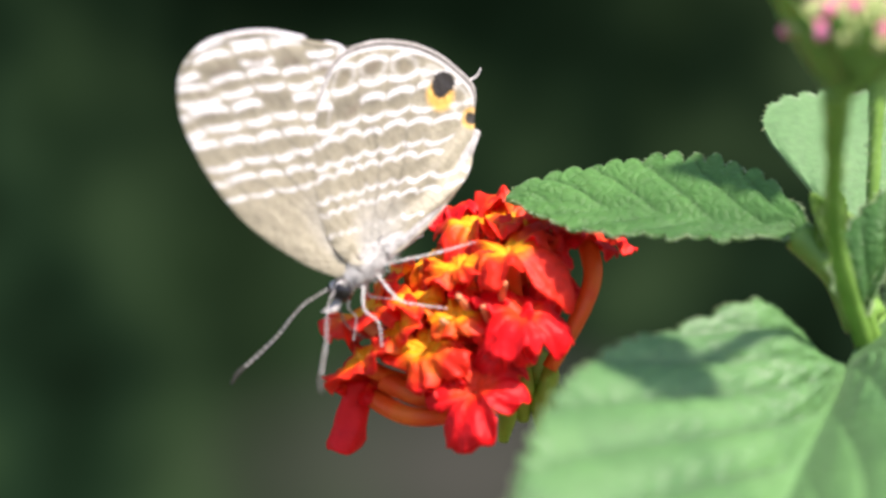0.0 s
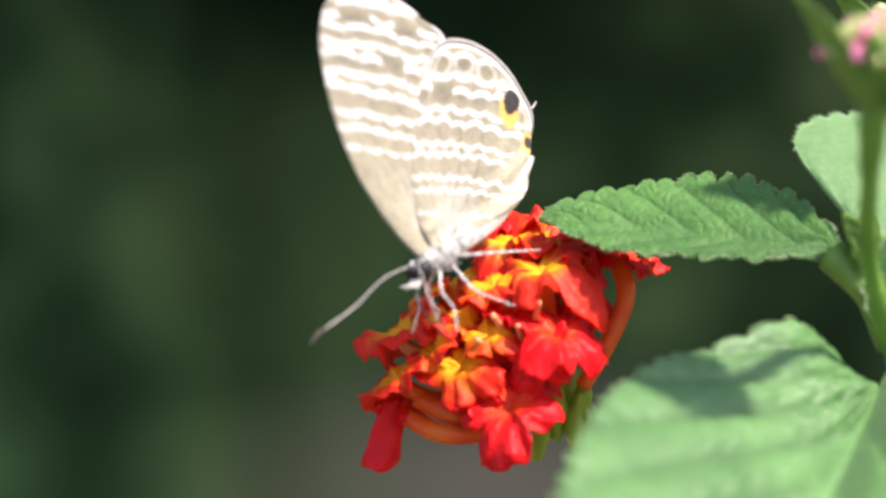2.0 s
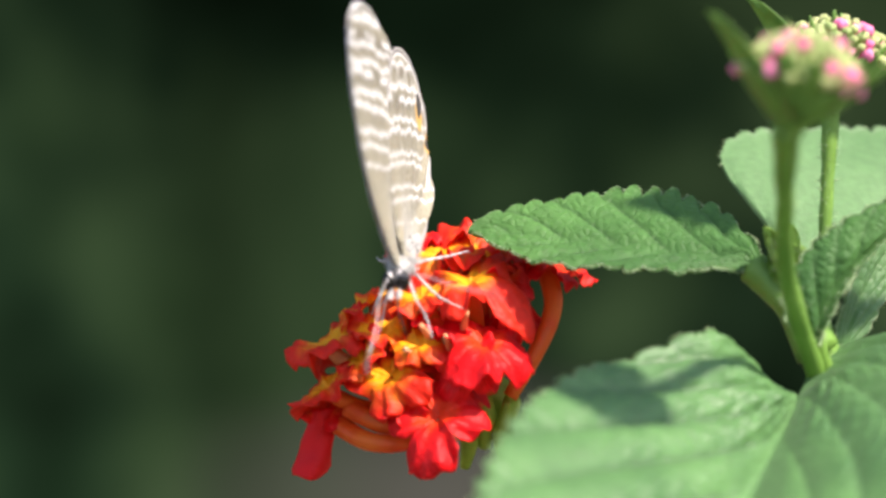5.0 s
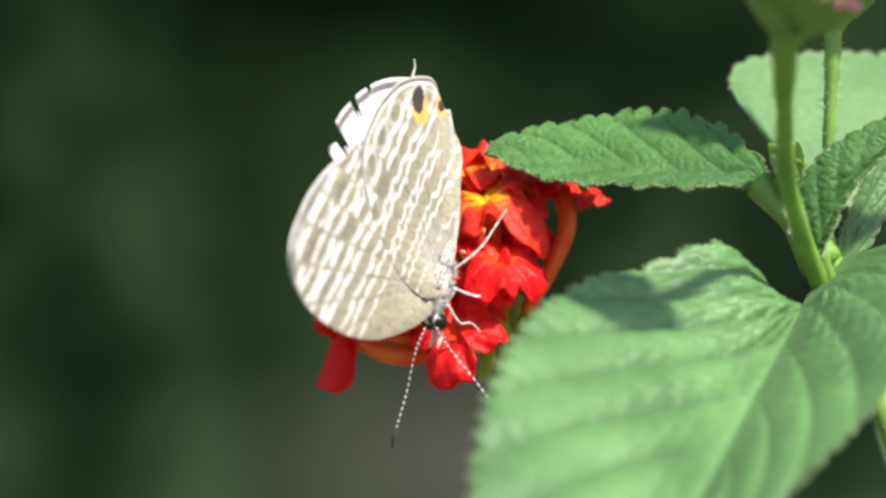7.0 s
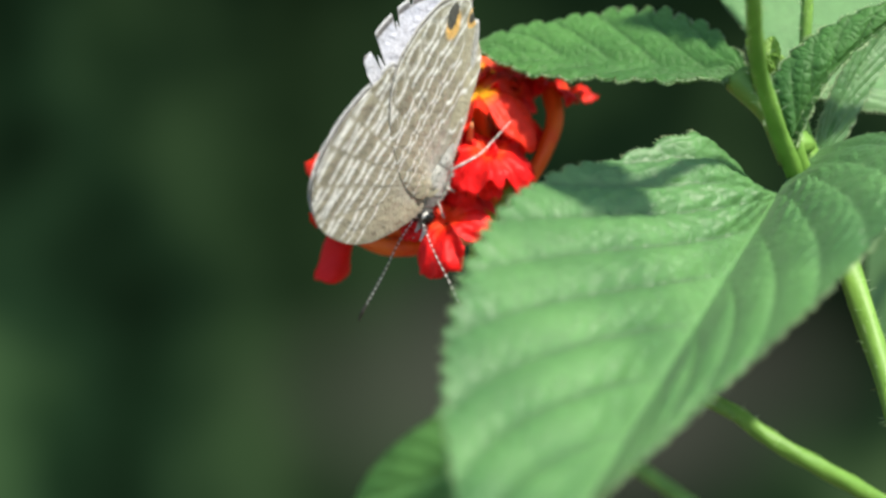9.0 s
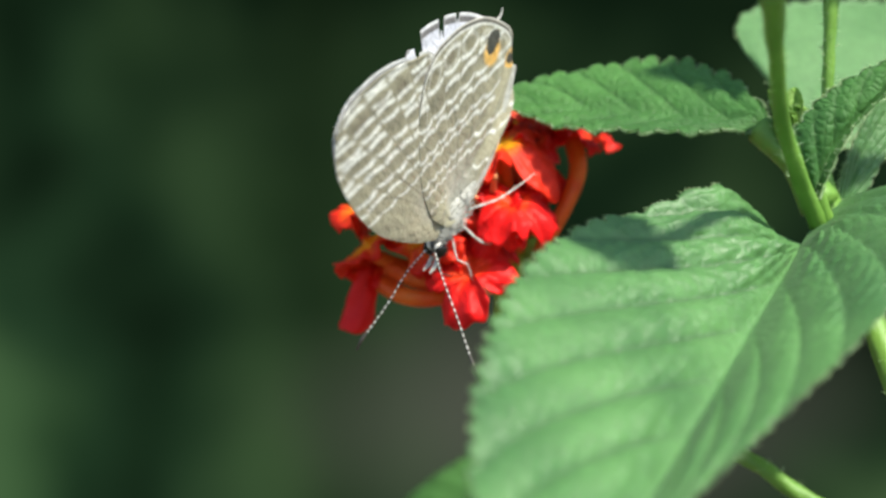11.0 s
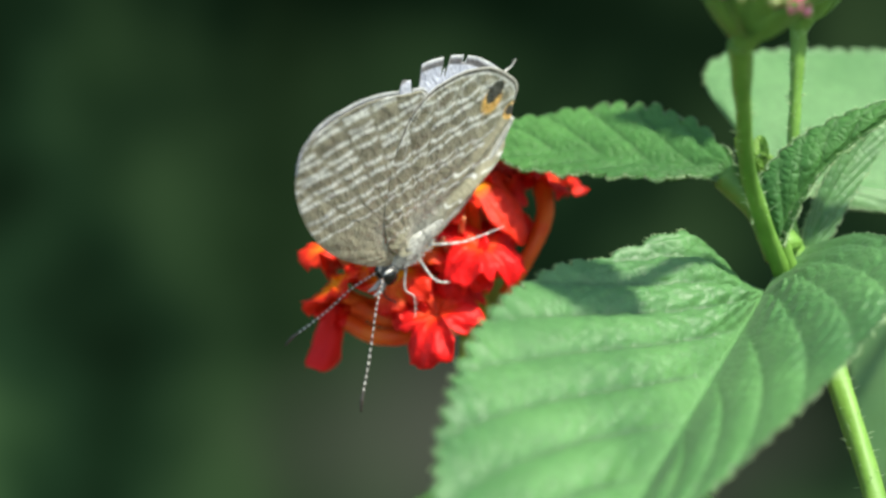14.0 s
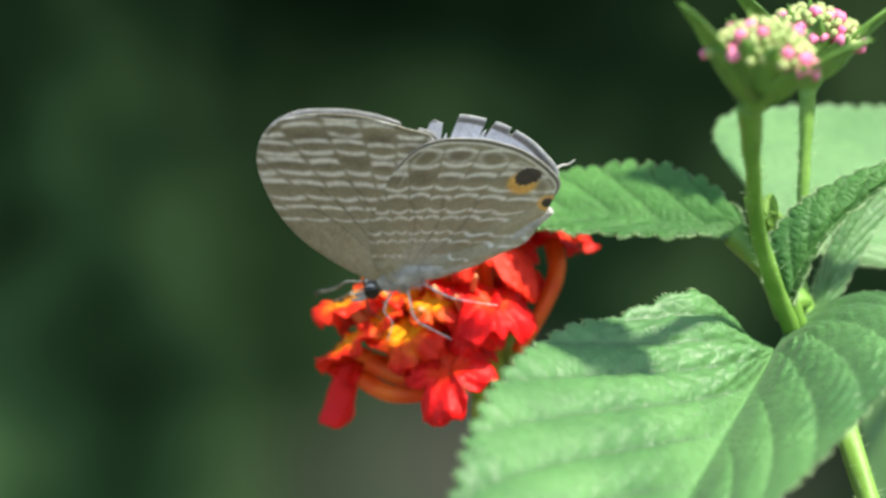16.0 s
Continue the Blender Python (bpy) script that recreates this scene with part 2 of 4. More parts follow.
def paint(me, name, colours):
    a = me.color_attributes.new(name, "FLOAT_COLOR", "POINT")
    a.data.foreach_set("color", np.c_[np.asarray(colours, float), np.ones(len(colours))].ravel())


# ---- ground and distance ----
def ground_material():
    m, nt, out = material("soil_and_litter")
    p = node(nt, "ShaderNodeBsdfPrincipled", Roughness=0.9)
    c = ramp(nt, noise_tex(nt, 6, 8, 0.65), [(0.3, (0.05, 0.04, 0.025)), (0.5, (0.11, 0.09, 0.06)), (0.7, (0.05, 0.09, 0.025))])
    nt.links.new(c, p.inputs["Base Color"])
    nt.links.new(bumped(nt, noise_tex(nt, 40, 8), 0.02, 0.8), p.inputs["Normal"])
    nt.links.new(p.outputs[0], out.inputs[0])
    return m


def backdrop_material():
    """Distant growth as a glowing sheet, deep shade painted in: dark greens with a pale grey-brown clearing low down.
    """
    m, nt, out = material("distant_growth_glow")
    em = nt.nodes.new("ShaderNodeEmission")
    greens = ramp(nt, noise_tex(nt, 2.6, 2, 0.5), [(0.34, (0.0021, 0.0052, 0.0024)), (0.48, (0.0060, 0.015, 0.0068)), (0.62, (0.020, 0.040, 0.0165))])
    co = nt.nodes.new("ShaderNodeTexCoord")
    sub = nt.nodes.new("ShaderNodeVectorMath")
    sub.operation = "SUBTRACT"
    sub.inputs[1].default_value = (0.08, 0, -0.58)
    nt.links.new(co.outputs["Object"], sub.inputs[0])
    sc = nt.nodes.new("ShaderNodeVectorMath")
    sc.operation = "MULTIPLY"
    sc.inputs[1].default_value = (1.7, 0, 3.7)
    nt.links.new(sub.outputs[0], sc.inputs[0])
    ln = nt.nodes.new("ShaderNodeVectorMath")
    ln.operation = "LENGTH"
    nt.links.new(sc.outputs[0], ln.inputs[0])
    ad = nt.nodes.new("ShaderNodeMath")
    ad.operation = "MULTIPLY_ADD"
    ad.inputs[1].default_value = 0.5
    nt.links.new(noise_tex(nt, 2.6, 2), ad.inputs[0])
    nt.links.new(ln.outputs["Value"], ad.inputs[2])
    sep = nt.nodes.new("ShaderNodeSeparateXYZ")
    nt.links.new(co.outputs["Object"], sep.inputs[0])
    # lightness across and up the sheet is painted into the glow
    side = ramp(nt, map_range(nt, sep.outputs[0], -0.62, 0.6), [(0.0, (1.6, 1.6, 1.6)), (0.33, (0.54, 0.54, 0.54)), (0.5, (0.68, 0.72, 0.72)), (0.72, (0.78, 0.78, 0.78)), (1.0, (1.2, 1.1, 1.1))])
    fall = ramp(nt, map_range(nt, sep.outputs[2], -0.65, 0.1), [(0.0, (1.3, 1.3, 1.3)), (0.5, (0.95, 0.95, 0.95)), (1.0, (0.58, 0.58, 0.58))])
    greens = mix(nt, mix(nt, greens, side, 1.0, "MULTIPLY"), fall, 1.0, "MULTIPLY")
    # upright streaks of far stalks
    tall = nt.nodes.new("ShaderNodeVectorMath")
    tall.operation = "MULTIPLY"
    tall.inputs[1].default_value = (7.0, 1.0, 2.2)
    nt.links.new(co.outputs["Object"], tall.inputs[0])
    stalks = node(nt, "ShaderNodeTexNoise", Scale=1.0, Detail=2.0)
    nt.links.new(tall.outputs[0], stalks.inputs["Vector"])
    greens = mix(nt, greens, ramp(nt, stalks.outputs["Fac"], [(0.32, (0.72, 0.76, 0.72)), (0.5, (0.97, 0.97, 0.97)), (0.7, (1.4, 1.32, 1.3))]), 1.0, "MULTIPLY")
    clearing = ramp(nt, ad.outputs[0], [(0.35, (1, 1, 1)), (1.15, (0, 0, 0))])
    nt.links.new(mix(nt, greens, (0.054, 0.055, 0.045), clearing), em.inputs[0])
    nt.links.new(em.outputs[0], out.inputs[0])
    return m


def sheet(name, corners, mat):
    ob = new(name, mesh_from(name, corners, [(0, 1, 2, 3)], mat, False))
    return ob


tagged(sheet("ground", [(-300, -300, -0.5), (300, -300, -0.5), (300, 300, -0.5), (-300, 300, -0.5)], ground_material()), "brown soil with leaf litter and low growth", "ground", kind="structure")
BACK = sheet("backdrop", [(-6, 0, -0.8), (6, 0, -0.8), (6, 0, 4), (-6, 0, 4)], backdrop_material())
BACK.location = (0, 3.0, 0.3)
tagged(BACK, "glowing sheet painted as dark out-of-focus greenery in deep shade far behind", "backdrop", kind="structure")


# ---- leaves ----
def leaf_mesh(name, length, width, mat, teeth=22, tooth=0.05, veins=8, quilt=0.35, fold=(0.2, 0.2), curl=(0.0, 0.0), droop=0.0, lobe=0.12, peak=0.38, twist=0.0, ns=130, nv=28, seed=1, thick=0.22, power=(0.5, 0.5), halves=(1.0, 1.0), skew=(0.0, 0.0), back=(1.0, 1.0), ribs=1.0, sweep=2.6, cells=9, hump=0.0, pucker=0.0, bend=0.0, crease=1.0, slant=0.0):
    """A crenate, quilted leaf blade in millimetres: base at the origin, midrib along x, left half at +y, upper side +z.
    fold: how far each half (left, right) rises; curl: how far each half bends over, in degrees at its margin;
    bend: how far the midrib swings to the right; crease: how pale the midrib is; slant: how far the base of the halves reaches back."""
    rnd = random.Random(seed)
    ph = [rnd.uniform(0, 6.28) for _ in range(6)]
    top, vein = [], []
    cols = 2 * nv + 1
    for i in range(ns + 1):
        s = i / ns
        # half width: broad near the base, tapering to the tip
        spread = [width * (s / peak) ** q * math.exp(q * (1 - s / peak)) * max(0.0, 1 - s**5) ** 0.8 if s > 0 else 0.0 for q in power]
        for j in range(-nv, nv + 1):
            v = j / nv
            a = abs(v)
            side = 0 if v >= 0 else 1
            w = spread[side]
            cren = abs(math.sin(math.pi * (s * teeth + ph[side]))) ** 0.55
            edge = 1 + tooth * (cren - 0.6) * min(1, max(0.0, (a - 0.55) / 0.45)) ** 2 * min(1, 0.35 + s * 12) * (1 + 0.3 * math.sin(9 * s + ph[2]))
            y = w * a * edge * halves[side] * (1 + skew[side] * (0.35 - s))
            x = length * s - lobe * back[side] * length * a**1.5 * math.exp(-4 * s) + 0.10 * length * a * (1 - s) * s
            x -= slant * y * math.exp(-5 * s)
            # side veins run forward and out; the blade bulges between them
            q = s * veins - sweep * a * (1 - 0.35 * s) + ph[3 + side] * 0.1
            bulge = abs(math.sin(math.pi * q)) ** 0.6
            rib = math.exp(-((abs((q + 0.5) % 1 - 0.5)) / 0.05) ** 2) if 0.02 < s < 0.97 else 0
            fine = abs(math.sin(math.pi * (a * cells + 0.7 * math.sin(q * 3)))) ** 0.5 * (0.32 + 0.2 * math.sin(13 * s + 7 * a)) * bulge ** 0.7
            env = min(1, a * 5) * min(1, w / (0.3 * width)) * (1 - 0.35 * a)
            z = quilt * (1 + 0.6 * math.exp(-((s / 0.22) ** 2))) * (bulge + fine) * env
            z += pucker * (math.exp(-((s / 0.22) ** 2)) + 0.04) * abs(math.sin(math.pi * (s * 36 - a * 5))) * abs(math.sin(math.pi * (a * 12 + 0.4 * math.sin(20 * s)))) * env
            z += hump * side * (math.exp(-(((s - 0.095) / 0.04) ** 2)) - 1.5 * math.exp(-((s / 0.05) ** 2))) * a * a
            z += 0.15 * width * math.sin(3.1 * s * 3 + ph[4]) * a**3 * 0.25
            th = radians(curl[side]) * a
            f = fold[side]
            if abs(th) > 1e-4:
                yy = y * math.sin(th) / th
                zz = -y * (1 - math.cos(th)) / th
            else:
                yy, zz = y, 0.0
            cf, sf = 1 / math.hypot(1, f), f / math.hypot(1, f)
            yy, zz = yy * cf - zz * sf, yy * sf + zz * cf
            zz += z - droop * length * s * s
            tw = radians(twist) * s
            yy = yy if side == 0 else -yy
            yy, zz = yy * math.cos(tw) - zz * math.sin(tw), yy * math.sin(tw) + zz * math.cos(tw)
            yy -= bend * length * s * s
            top.append((x * MM, yy * MM, zz * MM))
            mid = math.exp(-((a * w / (0.022 * width + 0.25)) ** 2))
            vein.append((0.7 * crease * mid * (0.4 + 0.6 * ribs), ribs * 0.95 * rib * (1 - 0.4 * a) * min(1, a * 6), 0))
    n = len(top)
    verts = top + [(x, y, z - thick * MM) for x, y, z in top]
    faces = []
    for i in range(ns):
        for j in range(cols - 1):
            a = i * cols + j
            q = (a, a + cols, a + cols + 1, a + 1)
            faces.append(q[::-1])
            faces.append(tuple(k + n for k in q))
        for j, flip in ((0, 0), (cols - 1, 1)):
            a, b = i * cols + j, (i + 1) * cols + j
            q = (a, b, b + n, a + n)
            faces.append(q if flip else q[::-1])
    me = mesh_from(name, verts, faces, mat)
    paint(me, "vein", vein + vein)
    return me


def leaf_hairs(me, count, ns=130, cols=57):
    """Short pale hairs on the margin and the upper side of a blade."""
    rnd = random.Random(count)
    pieces = []
    for k in range(count):
        i = 2 + int((ns - 3) * rnd.random() ** 1.7)
        j = rnd.choice((0, cols - 1)) if k % 5 else rnd.randrange(cols)
        v = me.vertices[i * cols + j]
        d = (v.normal + Vector((rnd.gauss(0, 0.5), rnd.gauss(0, 0.5), rnd.gauss(0, 0.3)))).normalized() * MM * rnd.uniform(0.18, 0.42)
        pieces.append(tube_data([v.co, v.co + d * 0.5, v.co + d], [0.03 * MM, 0.022 * MM, 0.006 * MM], n=3, sides=3))
    return joined("hair", pieces, M_HAIR)


def leaf(origin, ahead, side, label, mesh_kw, petiole=None, mat=None, hairs=0, thick=1.0):
    """A leaf as a thing: blade and petiole (points in millimetres)."""
    root = new("leaf")
    tagged(root, label, "leaf", group="lantana leaves")
    m = basis(origin, ahead, side)
    root.matrix_world = m
    me = leaf_mesh("blade", mat=mat or M_LEAF, **mesh_kw)
    part("blade", me, root)
    if hairs:
        fuzz = part("hair", leaf_hairs(me, hairs, mesh_kw.get("ns", 130), 2 * mesh_kw.get("nv", 28) + 1), root, "fine pale hairs along the margin")
        fuzz["kind"] = "stuff"
    if petiole:
        inv = m.inverted()
        pts = [inv @ (Vector(p) * MM) for p in petiole]
        part("petiole", tube("petiole", pts, [1.0 * thick * MM, 0.7 * thick * MM, 0.75 * thick * MM], M_STEM, n=16), root, "pale green leaf stalk")
    return root


leaf((29.9, 158.4, -7.9), (-0.37, -0.84, -0.41), (0.83, -0.04, -0.55), "broad bright green crenate leaf with a shadow across it",
     dict(length=60, width=15.9, teeth=34, tooth=0.07, veins=7.5, ns=260, nv=48, quilt=0.66, cells=11, hump=2.0, pucker=0.42, sweep=4.0, fold=(1.9, -0.02), curl=(15, 6), droop=-0.03, lobe=0.12, peak=0.45, power=(0.45, 1.0), halves=(0.67, 1.0), skew=(2.2, 0.25), back=(1.3, 1.0), crease=0.45, seed=3),
     petiole=[(32.6, 161, -9.5), (31.2, 160.4, -9.2), (29.8, 158.6, -8.7)], hairs=1700)
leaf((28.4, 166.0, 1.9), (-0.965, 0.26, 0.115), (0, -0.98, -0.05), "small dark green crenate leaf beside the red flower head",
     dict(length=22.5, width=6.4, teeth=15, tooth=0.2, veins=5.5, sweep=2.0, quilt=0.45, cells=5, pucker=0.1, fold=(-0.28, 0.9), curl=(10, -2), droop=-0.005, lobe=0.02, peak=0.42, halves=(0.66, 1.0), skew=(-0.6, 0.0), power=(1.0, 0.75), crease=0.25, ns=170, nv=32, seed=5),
     petiole=[(32.4, 163.2, -4.4), (30.6, 164.6, -0.9), (28.0, 166.1, 1.9)], mat=M_LEAF_YOUNG_SHADED, hairs=900, thick=1.7)
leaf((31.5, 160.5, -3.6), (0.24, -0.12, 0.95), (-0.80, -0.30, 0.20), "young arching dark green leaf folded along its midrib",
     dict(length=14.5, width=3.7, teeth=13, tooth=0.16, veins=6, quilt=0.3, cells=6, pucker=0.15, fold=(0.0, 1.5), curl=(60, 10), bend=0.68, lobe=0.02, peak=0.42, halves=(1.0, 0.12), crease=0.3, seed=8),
     petiole=[(32.9, 163, -6.4), (32.3, 161.6, -4.8), (31.6, 160.6, -3.2)], mat=M_LEAF_YOUNG_SHADED, hairs=1200)
leaf((34.5, 166.0, -4.6), (0.30, 0.1, 0.95), (-0.75, -0.45, 0.35), "narrow pale green leaf behind the arching young one",
     dict(length=17, width=2.1, teeth=15, tooth=0.14, veins=6, ribs=0.15, quilt=0.12, cells=6, fold=(0.2, 0.5), curl=(10, 15), bend=0.36, lobe=0.02, peak=0.5, power=(0.3, 0.5), halves=(0.65, 0.9), crease=0.3, seed=9),
     petiole=[(35.0, 165.4, -9.5), (34.6, 165.6, -7.0), (34.5, 166.0, -4.4)], hairs=700, thick=1.3)
leaf((32.9, 173.0, 2.0), (0.97, 0.18, -0.08), (-0.12, 0.72, 0.68), "large pale green leaf out of focus behind the stems",
     dict(length=46, width=20, teeth=34, tooth=0.04, veins=8, ribs=0.15, quilt=0.12, fold=(0.02, 0.05), curl=(6, 10), lobe=0.0, slant=0.40, peak=0.3, power=(0.24, 0.6), halves=(1.02, 0.12), crease=0.3, seed=11), mat=M_LEAF_SHADE, hairs=900,
     petiole=[(33.2, 166, -6), (33.0, 169, -2), (32.6, 173.1, 1.5)])
leaf((58.0, 222.0, -3.0), (-0.15, -0.25, -0.95), (0.9, -0.3, 0.0), "green leaf out of focus low behind the stem",
     dict(length=30, width=9, teeth=26, tooth=0.04, veins=8, ribs=0.3, quilt=0.2, fold=(0.05, 0.05), curl=(10, 10), droop=0.1, lobe=0.05, seed=12), mat=M_LEAF_SHADE,
     petiole=[(62, 200, 6), (60, 212, 1), (58, 222, -2.9)])
# shade on this leaf is put in by the darker leaf material
leaf((18.0, 212.0, -31.5), (-0.95, 0.0, -0.28), (0.2, -0.2, -0.95), "green leaf darkened as if in shade, out of focus beneath the flower head",
     dict(length=25, width=6.5, teeth=26, tooth=0.04, veins=8, ribs=0.3, quilt=0.15, fold=(0.05, 0.05), curl=(10, 10), droop=0.1, lobe=0.05, seed=13), mat=M_LEAF_YOUNG_SHADED,
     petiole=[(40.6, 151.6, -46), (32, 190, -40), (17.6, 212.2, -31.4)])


# ---- stems ----
def hairs_on(points, radius, count, seed, length=0.7):
    rnd = random.Random(seed)
    c = spline(points, 60)
    out = []
    for _ in range(count):
        p = Vector(c[rnd.randrange(60)])
        d = Vector((rnd.gauss(0, 1), rnd.gauss(0, 1), rnd.gauss(0, 0.4))).normalized()
        q = p + d * radius * MM * 0.9
        e = q + (d + Vector((0, 0, 0.3))) * length * MM * rnd.uniform(0.5, 1)
        out.append(tube_data([q, (q + e) / 2, e], [0.035 * MM, 0.02 * MM, 0.006 * MM], n=4, sides=4))
    return out


def stalk(name, pts, radii, label, category, seed, hairs=160):
    p = [Vector(q) * MM for q in pts]
    root = new(name, tube(name, p, [r * MM for r in radii], M_STEM, n=60, sides=14, wobble=0.06))
    tagged(root, label, category)
    ob = part("hair", joined("hair", hairs_on(p, np.mean(radii), hairs, seed), M_HAIR), root, "fine pale hairs")
    ob["kind"] = "stuff"
    return root


stalk("stem", [(46, 150, -498), (44, 150, -120), (39.8, 152, -34), (38.5, 155, -24), (36.3, 160, -14.5), (34.2, 164.5, -7), (32.8, 165.5, -2.2), (32.2, 166, 0.6)], [1.6, 1.1, 0.85, 0.9, 1.0, 1.0, 0.7], "green square plant stem with fine hairs", "stem", 21, 300)
stalk("flower_stalk", [(34.4, 166, -9.3), (32.5, 163, -6.7), (28.4, 153, 0.9), (26.7, 144.5, 6.2), (25.7, 138, 10.3)], [0.8, 0.8, 0.64, 0.58, 0.95], "green stalk that carries a pink bud head", "stalk", 22)
stalk("flower_stalk", [(32.8, 165.4, -3.0), (33.4, 166.2, 3), (33.7, 166.2, 9.0), (33.9, 166.0, 14.3)], [0.6, 0.5, 0.5, 0.75], "thin green stalk that carries a second bud head", "stalk", 23)
stalk("flower_stalk", [(33.4, 160.5, -9.5), (28, 172, -18), (16, 180, -15), (9.0, 176, -8.5)], [1.0, 0.9, 0.8, 1.0], "green stalk that carries the red flower head", "stalk", 24)
stalk("branch", [(39.6, 152.4, -32), (33.4, 148.2, -28.2), (28.5, 147.5, -25.4), (25.0, 150, -23), (20, 158, -21.5)], [0.65, 0.65, 0.62, 0.6, 0.45], "yellow-green side shoot below the broad leaf", "branch", 25, 60)


# ---- flower head ----
def floret_limb(name, size, mat, seed, lobes=4, big=None, bend=None, off=None):
    """The spread mouth of one small flower: rounded, ruffled lobes round a throat; faces +z, throat at the origin."""
    rnd = random.Random(seed)
    n, m = 96, 16
    turn, wide, fall = rnd.uniform(0, 6.28), [rnd.uniform(0.62, 1.18) for _ in range(lobes)], [rnd.uniform(-1.05, 0.42) for _ in range(lobes)]
    roll = [rnd.uniform(-0.55, 0.55) for _ in range(lobes)]
    off, big, bend = off or turn, big or wide, bend or fall
    verts, faces = [], []
    for i in range(n):
        th = 2 * math.pi * i / n
        ph = (th + off) % (2 * math.pi) * lobes / (2 * math.pi)
        k = int(ph) % lobes
        v = ph - int(ph)
        dome = math.sin(math.pi * v) ** 0.42
        for j in range(m):
            r = j / (m - 1)
            notch = 0.52 + 0.48 * dome * big[k] * (1 - 0.07 * abs(math.sin(2 * math.pi * v)))
            rad = size * (0.03 + 0.97 * r * notch)
            ruffle = 0.13 * math.sin(5 * th + seed) * r**2 + 0.08 * math.sin(11 * th + 3 * seed) * r**2 + 0.03 * math.sin(19 * th + 2 * seed) * r**3
            cup = 0.30 * r - 0.28 * r * r + bend[k] * r**2.2 * dome
            ridge = roll[k] * (v - 0.5) * dome * r * r - 0.02 * r * math.exp(-(((v - 0.5) / 0.10) ** 2))
            edge = 0.07 * (1 - dome) * r
            at = Vector((math.cos(th) * rad / size, math.sin(th) * rad / size, seed * 1.7))
            ruffle += 0.16 * r * noise.noise(at * 3.0) + 0.05 * r * noise.noise(at * 8.0)
            rad *= 1 + 0.07 * r * noise.noise(at * 4.0 + Vector((5, 0, 0)))
            verts.append((rad * math.cos(th) * MM, rad * math.sin(th) * MM, size * (cup + ruffle + ridge + edge - 0.10 * (1 - r) ** 3) * MM))
    total = len(verts)
    verts += [(x * 0.99, y * 0.99, z - 0.12 * MM) for x, y, z in verts]
    for i in range(n):
        i2 = (i + 1) % n
        for j in range(m - 1):
            q = (i * m + j, i * m + j + 1, i2 * m + j + 1, i2 * m + j)
            faces.append(q)
            faces.append(tuple(t + total for t in q)[::-1])
        q = (i * m + m - 1, i2 * m + m - 1, i2 * m + m - 1 + total, i * m + m - 1 + total)
        faces.append(q[::-1])
        q = (i * m, i2 * m, i2 * m + total, i * m + total)
        faces.append(q)
    return mesh_from(name, verts, faces, mat)


HEAD = Vector((8.0, 176.5, -9.5))
FLORETS = [  # x, y, z in millimetres, size, 1 for the orange-throated ones
    (-3.8, 171.6, -3.8, 3.3, 1), (-4.0, 171.0, -7.3, 3.1, 1), (-4.0, 173.6, -9.0, 1.7, 0), (0.8, 168.8, -6.4, 2.7, 1), (4.4, 167.0, -9.4, 3.2, 0),
    (8.0, 168.0, -3.8, 3.3, 0), (6.8, 170.0, 0.8, 3.5, 1), (8.2, 177.0, 4.9, 3.2, 1), (4.4, 174.0, 3.0, 2.7, 1), (13.3, 175.2, 1.6, 2.2, 0),
    (3.2, 170.6, -0.4, 2.6, 1), (0.2, 170.6, -3.0, 2.6, 1), (3.0, 178.0, 4.2, 2.4, 0), (10.2, 173.5, -1.4, 2.2, 0), (0.6, 174.0, 0.0, 2.4, 1),
    (15.2, 178.6, 1.5, 1.9, 0), (5.0, 169.2, -6.6, 2.3, 0), (6.8, 174.0, 3.0, 2.4, 1), (1.6, 172.0, -4.6, 2.6, 0), (5.4, 170.6, -2.4, 2.7, 0), (9.4, 172.4, 1.0, 2.4, 0), (2.4, 171.4, -8.6, 2.2, 0),
    (-1.4, 170.0, -5.2, 2.1, 1), (2.9, 168.6, -4.0, 2.1, 1), (2.4, 168.6, -8.2, 2.2, 0), (6.6, 167.6, -5.6, 2.2, 0), (11.0, 174.0, 2.6, 2.2, 0), (-1.6, 172.4, -1.4, 2.0, 1),
]
LOBES = {  # florets with lobes of their own: how many, their lengths, how far each bends, the turn
    4: (4, [1.35, 0.9, 0.7, 0.95], [-0.45, -0.35, 0.05, -0.3], 2.356),
    5: (4, [0.95, 1.0, 0.9, 1.1], [-0.5, -0.35, -0.05, -0.3], 1.2),
    9: (4, [0.9, 1.0, 0.9, 0.95], [-0.25, -0.12, -0.05, -0.2], 0.8),
    15: (4, [1.0, 1.0, 0.9, 0.95], [-0.12, -0.12, -0.05, -0.1], 0.4),
}


